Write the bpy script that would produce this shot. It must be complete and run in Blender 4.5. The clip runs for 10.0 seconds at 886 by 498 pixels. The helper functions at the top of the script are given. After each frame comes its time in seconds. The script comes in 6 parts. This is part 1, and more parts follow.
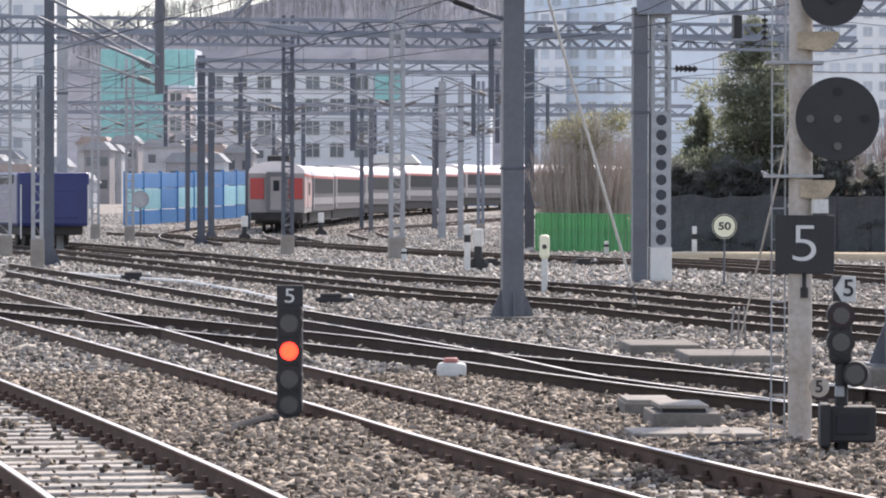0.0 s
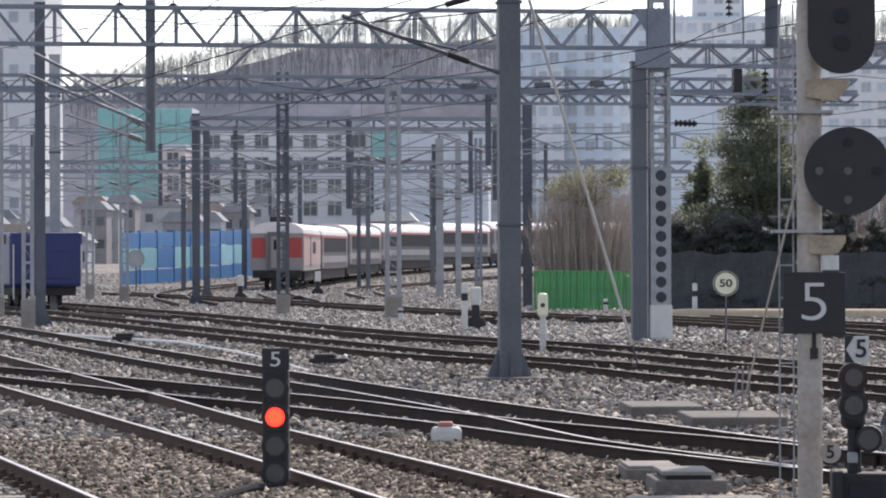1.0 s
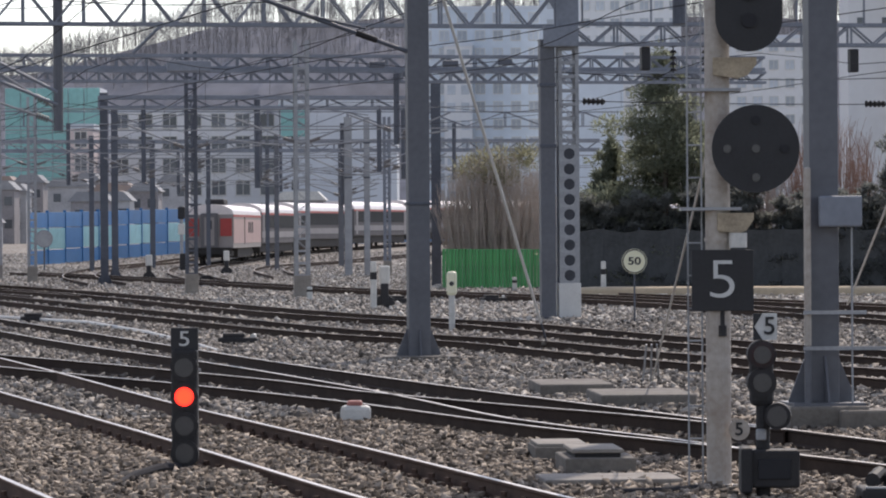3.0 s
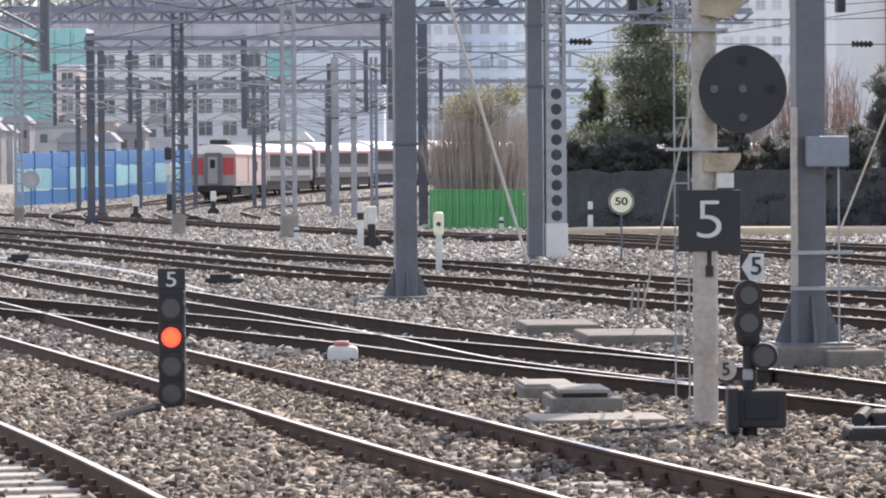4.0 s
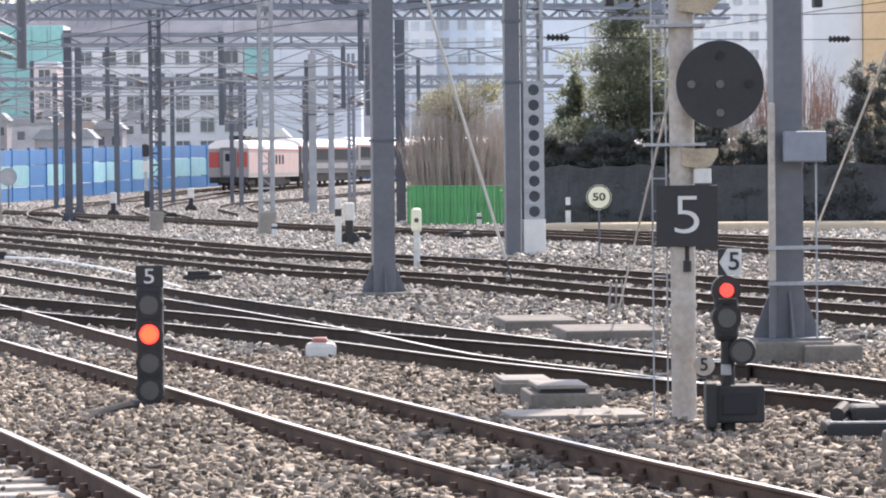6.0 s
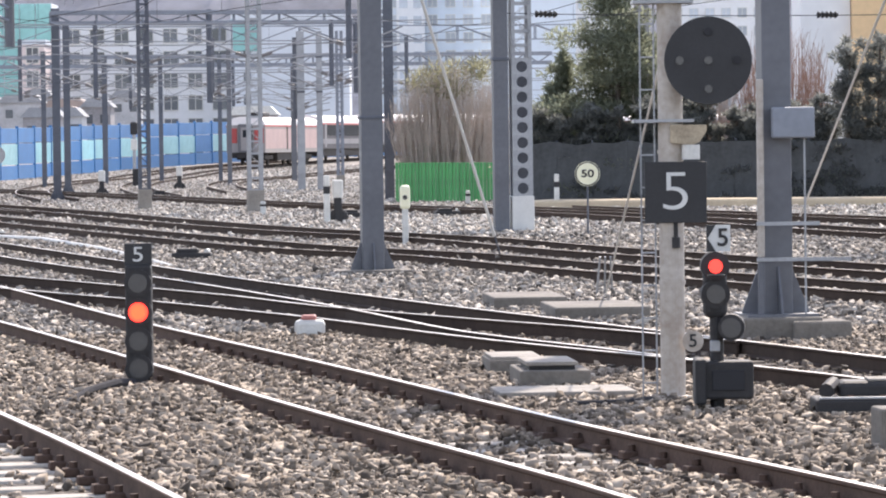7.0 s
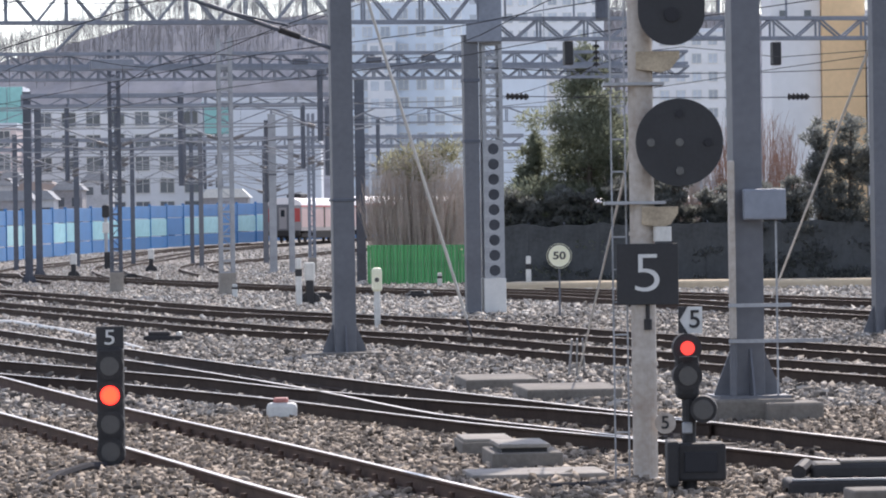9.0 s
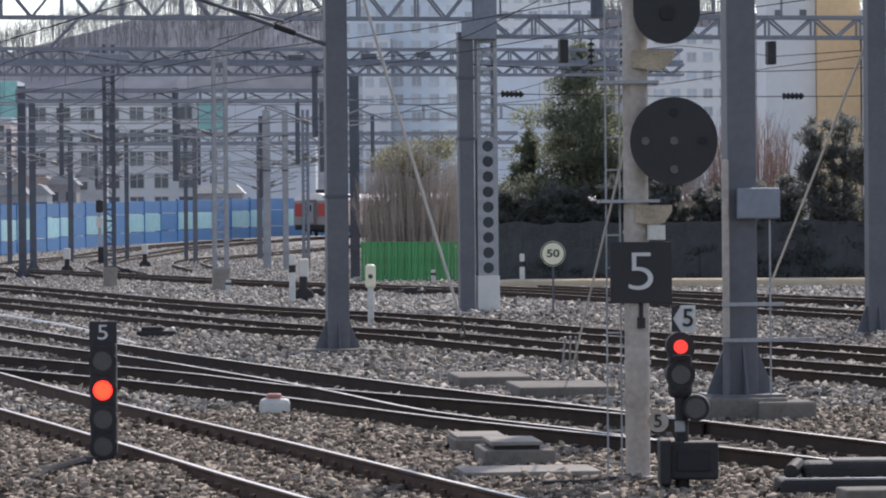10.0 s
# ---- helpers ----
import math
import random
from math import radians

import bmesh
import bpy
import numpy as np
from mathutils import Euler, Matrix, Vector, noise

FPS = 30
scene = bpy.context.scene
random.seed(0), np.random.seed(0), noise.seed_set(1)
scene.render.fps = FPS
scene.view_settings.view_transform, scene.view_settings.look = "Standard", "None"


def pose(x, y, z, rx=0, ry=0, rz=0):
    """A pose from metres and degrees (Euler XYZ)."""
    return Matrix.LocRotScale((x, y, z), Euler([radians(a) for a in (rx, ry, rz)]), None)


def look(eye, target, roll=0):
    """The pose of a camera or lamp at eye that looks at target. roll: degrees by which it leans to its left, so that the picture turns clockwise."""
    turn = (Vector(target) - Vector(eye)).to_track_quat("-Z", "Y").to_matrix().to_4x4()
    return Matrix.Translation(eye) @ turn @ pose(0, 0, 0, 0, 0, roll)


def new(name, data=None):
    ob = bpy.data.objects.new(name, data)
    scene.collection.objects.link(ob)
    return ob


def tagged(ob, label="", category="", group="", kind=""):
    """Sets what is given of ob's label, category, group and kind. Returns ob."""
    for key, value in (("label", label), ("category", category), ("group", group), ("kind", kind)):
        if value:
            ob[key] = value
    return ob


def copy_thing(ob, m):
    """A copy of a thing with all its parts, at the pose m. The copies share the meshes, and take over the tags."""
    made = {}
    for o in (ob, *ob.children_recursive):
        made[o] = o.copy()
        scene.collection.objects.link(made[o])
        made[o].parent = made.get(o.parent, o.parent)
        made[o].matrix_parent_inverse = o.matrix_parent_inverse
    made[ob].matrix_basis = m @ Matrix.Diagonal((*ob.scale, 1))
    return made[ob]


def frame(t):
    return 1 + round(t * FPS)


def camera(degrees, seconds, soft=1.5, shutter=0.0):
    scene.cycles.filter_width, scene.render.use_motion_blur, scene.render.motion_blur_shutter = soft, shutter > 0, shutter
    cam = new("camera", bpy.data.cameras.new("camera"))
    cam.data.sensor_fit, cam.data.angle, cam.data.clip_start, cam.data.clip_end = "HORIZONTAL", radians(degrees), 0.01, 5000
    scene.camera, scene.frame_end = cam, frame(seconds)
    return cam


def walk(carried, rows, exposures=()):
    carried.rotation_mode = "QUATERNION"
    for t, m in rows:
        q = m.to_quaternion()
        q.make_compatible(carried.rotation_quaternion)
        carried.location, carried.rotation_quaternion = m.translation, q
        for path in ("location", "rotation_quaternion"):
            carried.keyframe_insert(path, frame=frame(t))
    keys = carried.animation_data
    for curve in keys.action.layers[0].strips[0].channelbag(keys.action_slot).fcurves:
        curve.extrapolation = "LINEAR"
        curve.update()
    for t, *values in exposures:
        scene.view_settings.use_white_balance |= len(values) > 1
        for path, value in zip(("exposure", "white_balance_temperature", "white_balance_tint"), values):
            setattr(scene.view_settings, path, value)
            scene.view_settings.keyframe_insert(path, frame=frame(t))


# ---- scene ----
cam = camera(12.43, 10.0, soft=2.0)
PATH = [
    (0.0, pose(0.000, -1.648, 2.160, 89.222, 0, 2.101) @ pose(0, 0, 0, 0, 0, 0.133)),
    (0.2, pose(0.000, -0.640, 2.160, 89.541, 0, 2.125) @ pose(0, 0, 0, 0, 0, 0.063)),
    (0.5, pose(0.000, 0.000, 2.160, 89.512, 0, 2.080) @ pose(0, 0, 0, 0, 0, -0.028)),
    (0.8, pose(0.000, 0.000, 2.160, 89.861, 0, 2.145) @ pose(0, 0, 0, 0, 0, -0.103)),
    (1.0, pose(0.000, 0.000, 2.160, 90.038, 0, 2.086) @ pose(0, 0, 0, 0, 0, -0.175)),
    (1.5, pose(0.000, 0.000, 2.160, 90.446, 0, 1.545) @ pose(0, 0, 0, 0, 0, -0.339)),
    (2.0, pose(0.000, 0.000, 2.160, 90.466, 0, 1.113) @ pose(0, 0, 0, 0, 0, -0.374)),
    (2.5, pose(0.000, 0.000, 2.160, 90.419, 0, 0.920) @ pose(0, 0, 0, 0, 0, -0.264)),
    (2.8, pose(0.000, 0.000, 2.160, 90.264, 0, 0.858) @ pose(0, 0, 0, 0, 0, -0.338)),
    (3.0, pose(0.000, 0.000, 2.160, 89.732, 0, 0.803) @ pose(0, 0, 0, 0, 0, -0.367)),
    (3.2, pose(0.000, 0.000, 2.160, 89.257, 0, 0.736) @ pose(0, 0, 0, 0, 0, -0.192)),
    (4.5, pose(0.000, 0.000, 2.160, 88.870, 0, 0.508) @ pose(0, 0, 0, 0, 0, -0.567)),
    (5.0, pose(0.000, 0.000, 2.160, 88.893, 0, 0.407) @ pose(0, 0, 0, 0, 0, -0.601)),
    (6.5, pose(0.000, 0.000, 2.160, 88.697, 0, 0.263) @ pose(0, 0, 0, 0, 0, -0.597)),
    (7.0, pose(0.000, 0.000, 2.160, 88.509, 0, 0.158) @ pose(0, 0, 0, 0, 0, -0.742)),
    (7.5, pose(0.000, 0.000, 2.160, 88.472, 0, 0.000) @ pose(0, 0, 0, 0, 0, -0.700)),
    (8.0, pose(0.000, 0.000, 2.160, 88.494, 0, -0.063) @ pose(0, 0, 0, 0, 0, -0.806)),
    (8.2, pose(0.000, 0.000, 2.160, 88.611, 0, -0.080) @ pose(0, 0, 0, 0, 0, -0.802)),
    (8.5, pose(0.000, 0.000, 2.160, 89.176, 0, -0.126) @ pose(0, 0, 0, 0, 0, -0.787)),
    (8.7, pose(0.000, 0.000, 2.160, 89.513, 0, -0.183) @ pose(0, 0, 0, 0, 0, -0.819)),
    (9.0, pose(0.000, 0.000, 2.160, 89.663, 0, -0.254) @ pose(0, 0, 0, 0, 0, -0.858)),
    (9.5, pose(0.000, 0.000, 2.160, 89.648, 0, -0.315) @ pose(0, 0, 0, 0, 0, -0.760)),
    (10.0, pose(0.000, 0.000, 2.160, 89.621, 0, -0.341) @ pose(0, 0, 0, 0, 0, -0.488)),
]
EXPOSURES = [(0.0, 1.1, 6750, 15), (0.2, 1.28, 6700, 15), (0.5, 1.25, 6700, 15), (1.0, 0.62, 6600, 15), (1.5, -0.25, 6550, 15), (2.5, -0.33, 6550, 15),
             (3.0, 0.32, 6700, 15), (3.2, 0.5, 6750, 15), (4.5, 1.4, 6800, 15), (8.0, 1.42, 6750, 15), (8.5, 1.42, 6650, 15),
             (9.0, 0.95, 6500, 15), (9.5, 0.4, 6450, 14), (10.0, 0.45, 6450, 14)]
walk(cam, PATH, EXPOSURES)

# ---- world and sun ----
SUN_ELEV, SUN_AZ = radians(42), radians(18)   # azimuth from +y towards +x
world = bpy.data.worlds.new("sky")
scene.world = world
world.use_nodes = True
wn = world.node_tree
sky = wn.nodes.new("ShaderNodeTexSky")
sky.sky_type, sky.sun_disc = "NISHITA", False
sky.sun_elevation, sky.sun_rotation = SUN_ELEV, SUN_AZ
sky.dust_density, sky.air_density, sky.ozone_density = 0.6, 0.9, 3.0
haze = wn.nodes.new("ShaderNodeHueSaturation")   # thin white haze takes colour out of the sky
haze.inputs["Saturation"].default_value, haze.inputs["Value"].default_value = 0.6, 0.95
wn.links.new(sky.outputs[0], haze.inputs["Color"])
wn.links.new(haze.outputs[0], wn.nodes["Background"].inputs[0])
wn.nodes["Background"].inputs[1].default_value = 0.15
sun = new("sun", bpy.data.lights.new("sun", "SUN"))
sun.data.energy, sun.data.angle, sun.data.color = 2.5, radians(0.6), (1.0, 0.92, 0.82)
sun.matrix_world = look((0, 0, 50), (-math.sin(SUN_AZ) * math.cos(SUN_ELEV), -math.cos(SUN_AZ) * math.cos(SUN_ELEV), 50 - math.sin(SUN_ELEV)))


# ---- materials ----
def mat(name, col, rough=0.7, metal=0.0, var=0.25, scale=6.0, bump=0.0, bscale=40.0, col2=None, emit=None, rand=0.0, spec=0.5):
    """Base colour with two scales of noise, optional bump and a random shift from object to object."""
    m = bpy.data.materials.new(name)
    m.use_nodes = True
    nt = m.node_tree
    b = nt.nodes["Principled BSDF"]
    b.inputs["Roughness"].default_value = rough
    b.inputs["Metallic"].default_value = metal
    b.inputs["Specular IOR Level"].default_value = spec
    c2 = col2 or tuple(c * (1 - var) for c in col)
    c3 = tuple(min(1, c * (1 + var * 0.6)) for c in col)
    tc = nt.nodes.new("ShaderNodeTexCoord")
    n1 = nt.nodes.new("ShaderNodeTexNoise")
    n1.inputs["Scale"].default_value, n1.inputs["Detail"].default_value = scale, 6
    n2 = nt.nodes.new("ShaderNodeTexNoise")
    n2.inputs["Scale"].default_value, n2.inputs["Detail"].default_value = scale * 9, 3
    r = nt.nodes.new("ShaderNodeValToRGB")
    r.color_ramp.elements[0].position, r.color_ramp.elements[1].position = 0.32, 0.68
    r.color_ramp.elements[0].color, r.color_ramp.elements[1].color = (*c2, 1), (*c3, 1)
    add = nt.nodes.new("ShaderNodeMath")
    add.operation = "MULTIPLY_ADD"
    add.inputs[1].default_value = 0.4
    mul = nt.nodes.new("ShaderNodeMath")
    mul.operation, mul.inputs[1].default_value = "MULTIPLY", 0.6
    nt.links.new(tc.outputs["Object"], n1.inputs["Vector"])
    nt.links.new(tc.outputs["Object"], n2.inputs["Vector"])
    nt.links.new(n1.outputs[0], mul.inputs[0])
    nt.links.new(n2.outputs[0], add.inputs[0])
    nt.links.new(mul.outputs[0], add.inputs[2])
    nt.links.new(add.outputs[0], r.inputs[0])
    last = r.outputs[0]
    if rand:
        inf = nt.nodes.new("ShaderNodeObjectInfo")
        hsv = nt.nodes.new("ShaderNodeHueSaturation")
        mr = nt.nodes.new("ShaderNodeMapRange")
        mr.inputs["To Min"].default_value, mr.inputs["To Max"].default_value = 1 - rand, 1 + rand
        nt.links.new(inf.outputs["Random"], mr.inputs["Value"])
        nt.links.new(mr.outputs[0], hsv.inputs["Value"])
        nt.links.new(last, hsv.inputs["Color"])
        last = hsv.outputs[0]
    nt.links.new(last, b.inputs["Base Color"])
    if bump:
        bn = nt.nodes.new("ShaderNodeBump")
        bn.inputs["Strength"].default_value, bn.inputs["Distance"].default_value = bump, 0.02
        n3 = nt.nodes.new("ShaderNodeTexNoise")
        n3.inputs["Scale"].default_value, n3.inputs["Detail"].default_value = bscale, 5
        nt.links.new(tc.outputs["Object"], n3.inputs["Vector"])
        nt.links.new(n3.outputs[0], bn.inputs["Height"])
        nt.links.new(bn.outputs[0], b.inputs["Normal"])
    if emit:
        b.inputs["Emission Color"].default_value = (*emit[0], 1)
        b.inputs["Emission Strength"].default_value = emit[1]
    return m


def stone_mat(name, lo, hi, rough=0.9):
    """Crushed stone: a colour for each stone."""
    m = mat(name, hi, rough)
    nt = m.node_tree
    b = nt.nodes["Principled BSDF"]
    geo = nt.nodes.new("ShaderNodeNewGeometry")
    r = nt.nodes.new("ShaderNodeValToRGB")
    r.color_ramp.elements[0].color, r.color_ramp.elements[1].color = (*lo, 1), (*hi, 1)
    e = r.color_ramp.elements.new(0.5)
    e.color = (*[0.42 * (p + q) * s for p, q, s in zip(lo, hi, (1.04, 0.99, 0.93))], 1)
    nt.links.new(geo.outputs["Random Per Island"], r.inputs[0])
    nt.links.new(r.outputs[0], b.inputs["Base Color"])
    return m


def bed_mat():
    """Ballast bed: stone-sized cells, dirtier patches, a dark ramp painting shade between loose stones."""
    m = bpy.data.materials.new("ballast_bed")
    m.use_nodes = True
    nt = m.node_tree
    b = nt.nodes["Principled BSDF"]
    b.inputs["Roughness"].default_value = 0.95
    tc = nt.nodes.new("ShaderNodeTexCoord")
    v = nt.nodes.new("ShaderNodeTexVoronoi")
    v.inputs["Scale"].default_value = 14
    n = nt.nodes.new("ShaderNodeTexNoise")
    n.inputs["Scale"].default_value, n.inputs["Detail"].default_value = 0.35, 4
    r = nt.nodes.new("ShaderNodeValToRGB")
    r.color_ramp.elements[0].color, r.color_ramp.elements[1].color = (0.02, 0.017, 0.015, 1), (0.24, 0.215, 0.185, 1)
    hs = nt.nodes.new("ShaderNodeSeparateColor")
    mx = nt.nodes.new("ShaderNodeMix")
    mx.data_type, mx.blend_type = "RGBA", "MULTIPLY"
    mx.inputs[0].default_value = 0.55
    r2 = nt.nodes.new("ShaderNodeValToRGB")
    r2.color_ramp.elements[0].position, r2.color_ramp.elements[1].position = 0.35, 0.6
    r2.color_ramp.elements[0].color, r2.color_ramp.elements[1].color = (0.55, 0.47, 0.4, 1), (1, 1, 1, 1)
    bn = nt.nodes.new("ShaderNodeBump")
    bn.inputs["Strength"].default_value, bn.inputs["Distance"].default_value = 1.0, 0.05
    bn.invert = True
    nt.links.new(tc.outputs["Object"], v.inputs["Vector"])
    nt.links.new(tc.outputs["Object"], n.inputs["Vector"])
    nt.links.new(v.outputs["Color"], hs.inputs[0])
    nt.links.new(hs.outputs[0], r.inputs[0])
    nt.links.new(n.outputs[0], r2.inputs[0])
    # the bed blends to a paler ramp from y = 82 to 112
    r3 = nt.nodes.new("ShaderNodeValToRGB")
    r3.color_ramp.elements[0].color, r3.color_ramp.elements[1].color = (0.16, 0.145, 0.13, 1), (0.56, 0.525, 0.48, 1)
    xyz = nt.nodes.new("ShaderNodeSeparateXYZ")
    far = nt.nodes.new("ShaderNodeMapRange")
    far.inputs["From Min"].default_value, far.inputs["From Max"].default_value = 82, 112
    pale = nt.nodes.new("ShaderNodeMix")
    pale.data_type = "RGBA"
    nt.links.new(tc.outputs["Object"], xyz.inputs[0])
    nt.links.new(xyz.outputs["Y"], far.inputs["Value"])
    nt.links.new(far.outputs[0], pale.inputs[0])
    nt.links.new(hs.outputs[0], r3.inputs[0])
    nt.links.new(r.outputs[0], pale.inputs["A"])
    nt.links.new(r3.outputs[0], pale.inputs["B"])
    nt.links.new(pale.outputs["Result"], mx.inputs["A"])
    nt.links.new(r2.outputs[0], mx.inputs["B"])
    nt.links.new(mx.outputs["Result"], b.inputs["Base Color"])
    nt.links.new(v.outputs["Distance"], bn.inputs["Height"])
    nt.links.new(bn.outputs[0], b.inputs["Normal"])
    return m


def leafy(m, share=0.45):
    """Lets sunlight through thin leaves."""
    nt = m.node_tree
    b = nt.nodes["Principled BSDF"]
    tr = nt.nodes.new("ShaderNodeBsdfTranslucent")
    mx = nt.nodes.new("ShaderNodeMixShader")
    mx.inputs[0].default_value = share
    src = b.inputs["Base Color"].links[0].from_socket
    nt.links.new(src, tr.inputs["Color"])
    nt.links.new(b.outputs[0], mx.inputs[1])
    nt.links.new(tr.outputs[0], mx.inputs[2])
    nt.links.new(mx.outputs[0], nt.nodes["Material Output"].inputs[0])
    return m


M_BED = bed_mat()
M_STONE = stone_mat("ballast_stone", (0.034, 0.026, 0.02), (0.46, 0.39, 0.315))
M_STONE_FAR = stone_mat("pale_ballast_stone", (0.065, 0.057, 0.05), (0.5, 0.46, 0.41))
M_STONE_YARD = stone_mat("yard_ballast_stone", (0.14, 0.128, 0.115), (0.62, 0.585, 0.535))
M_RAIL = mat("rail_rust", (0.112, 0.074, 0.058), 0.9, 0.0, 0.35, 3.0, 0.3, 30, spec=0.2)
M_RAIL_DK = mat("dark_rail", (0.062, 0.043, 0.034), 0.9, 0.0, 0.35, 3.0, spec=0.2)
M_HEAD = mat("rail_head_steel", (0.5, 0.47, 0.45), 0.38, 0.85, 0.25, 2.0)
M_HEAD_OLD = mat("rail_head_dull", (0.2, 0.17, 0.15), 0.45, 0.7, 0.3, 2.0)
M_SLEEPER = mat("sleeper_concrete", (0.46, 0.42, 0.37), 0.9, 0, 0.3, 3.0, 0.4, 25, rand=0.12)
# darker than real concrete, to paint the shade on fronts facing the camera
M_CONC = mat("concrete", (0.185, 0.165, 0.142), 0.9, 0, 0.35, 2.5, 0.3, 30)
M_CONC_LT = mat("pale_concrete", (0.3, 0.272, 0.238), 0.9, 0, 0.3, 2.5, 0.3, 30)
M_CONC_POST = mat("grey_painted_steel", (0.5, 0.465, 0.42), 0.65, 0.1, 0.15, 2.2, 0.15, 30, col2=(0.33, 0.27, 0.22))
M_POLE = mat("blue_grey_paint", (0.136, 0.141, 0.158), 0.55, 0.2, 0.2, 1.2, 0.08, 20)
M_POLE_LT = mat("galvanised_steel", (0.36, 0.37, 0.385), 0.55, 0.4, 0.25, 2.0, 0.1, 20)
M_POLE_DK = mat("dark_steel", (0.1, 0.11, 0.135), 0.55, 0.2, 0.25, 1.5, 0.08, 20)
# truss paint is lightened to put distant haze into it
M_TRUSS = mat("truss_grey_paint", (0.24, 0.26, 0.3), 0.6, 0.3, 0.25, 1.0)
M_BLACK = mat("black_paint", (0.018, 0.018, 0.021), 0.55, 0, 0.3, 4.0, 0.1, 30)
M_BLACK2 = mat("dusty_black_iron", (0.03, 0.028, 0.029), 0.7, 0.1, 0.35, 4.0, 0.2, 30)
M_WHITE = mat("white_paint", (0.66, 0.65, 0.61), 0.6, 0, 0.2, 4.0)
M_LENS = mat("dark_lens", (0.06, 0.058, 0.06), 0.25, 0, 0.15, 8.0)
M_RED = mat("red_signal_lens", (0.8, 0.05, 0.03), 0.3, 0, 0.05, 8.0, emit=((1.0, 0.026, 0.012), 2.2))
M_RED_DIM = mat("red_signal_lens_small", (0.6, 0.04, 0.03), 0.3, 0, 0.05, 8.0, emit=((1.0, 0.045, 0.03), 0.8))
M_LENS_DK = mat("unlit_dark_lens", (0.03, 0.03, 0.034), 0.6, 0, 0.15, 8.0, spec=0.2)
M_HOT = mat("hot_lamp_centre", (0.5, 0.06, 0.03), 0.3, 0, 0.05, 8.0, emit=((1.0, 0.045, 0.012), 1.9))
M_TIMBER = mat("oily_timber", (0.075, 0.06, 0.05), 0.9, 0, 0.35, 3.0, 0.3, 30)
M_PLATE = mat("number_white", (0.62, 0.62, 0.6), 0.6, 0, 0.1, 6.0)
M_CREAM = mat("cream_sign_face", (0.88, 0.85, 0.62), 0.5, 0, 0.06, 6.0)
M_TAN = mat("tan_fibreglass", (0.42, 0.345, 0.245), 0.7, 0, 0.4, 5.0)
M_GREEN = mat("green_fence_paint", (0.07, 0.34, 0.11), 0.55, 0, 0.2, 2.0, rand=0.1)
M_CABLE = mat("cable", (0.04, 0.04, 0.045), 0.9, 0.0, 0.1, 3.0, spec=0.1)
M_CABLE_LT = mat("stay_wire_sleeve", (0.66, 0.65, 0.62), 0.6, 0, 0.1, 3.0)
M_INSUL_LT = mat("grey_porcelain", (0.17, 0.16, 0.16), 0.6, 0, 0.2, 8.0)
M_INSUL = mat("brown_porcelain", (0.022, 0.02, 0.02), 0.75, 0, 0.2, 8.0)
M_GLASS = mat("dark_coach_glass", (0.03, 0.034, 0.04), 0.6, 0, 0.2, 1.0, spec=0.05)


# ---- mesh helpers ----
def part(name, bm, material, parent=None, label=""):
    """Links a bmesh as one mesh object under a thing or a part."""
    me = bpy.data.meshes.new(name)
    bm.to_mesh(me)
    bm.free()
    me.materials.append(material)
    ob = new(name, me)
    if parent:
        ob.parent = parent
    if label:
        ob["label"] = label
    return ob


def thing(name, loc, label, category, group="", kind="", rz=0.0):
    ob = new(name)
    ob.empty_display_size = 0.2
    ob.matrix_basis = pose(*loc, 0, 0, rz)
    return tagged(ob, label, category, group, kind)


def box(bm, c, s, rz=0.0, bevel=0.0, ry=0.0, rx=0.0):
    r = bmesh.ops.create_cube(bm, size=1.0, matrix=pose(*c, rx, ry, rz) @ Matrix.Diagonal((*s, 1)))
    if bevel:
        es = list({e for v in r["verts"] for e in v.link_edges})
        bmesh.ops.bevel(bm, geom=es, offset=bevel, segments=2, affect="EDGES", profile=0.5)


def tube(bm, a, b, r, seg=8, r2=None):
    a, b = Vector(a), Vector(b)
    d = b - a
    m = Matrix.Translation((a + b) / 2) @ d.to_track_quat("Z", "Y").to_matrix().to_4x4()
    bmesh.ops.create_cone(bm, cap_ends=True, segments=seg, radius1=r, radius2=r if r2 is None else r2, depth=d.length, matrix=m)


def bar(bm, a, b, w, h):
    """A flat-sided bar from a to b."""
    a, b = Vector(a), Vector(b)
    d = b - a
    m = Matrix.Translation((a + b) / 2) @ d.to_track_quat("Z", "Y").to_matrix().to_4x4() @ Matrix.Diagonal((w, h, d.length, 1))
    bmesh.ops.create_cube(bm, size=1.0, matrix=m)


def disc(bm, c, r, depth, seg=40):
    """A round plate that faces along y."""
    bmesh.ops.create_cone(bm, cap_ends=True, segments=seg, radius1=r, radius2=r, depth=depth, matrix=pose(*c, 90, 0, 0))


def prism(bm, outline, y0, y1):
    """An outline of (x, z) pulled from y0 to y1."""
    a = [bm.verts.new((x, y0, z)) for x, z in outline]
    b = [bm.verts.new((x, y1, z)) for x, z in outline]
    n = len(a)
    bm.faces.new(a)
    bm.faces.new(b[::-1])
    for i in range(n):
        bm.faces.new((a[i], b[i], b[(i + 1) % n], a[(i + 1) % n]))
    bmesh.ops.recalc_face_normals(bm, faces=bm.faces)


def BM():
    return bmesh.new()


def mesh_thing(name, bm, material, label, category, loc=(0, 0, 0), rz=0.0, group="", kind=""):
    ob = part(name, bm, material)
    ob.matrix_basis = pose(*loc, 0, 0, rz)
    return tagged(ob, label, category, group, kind)


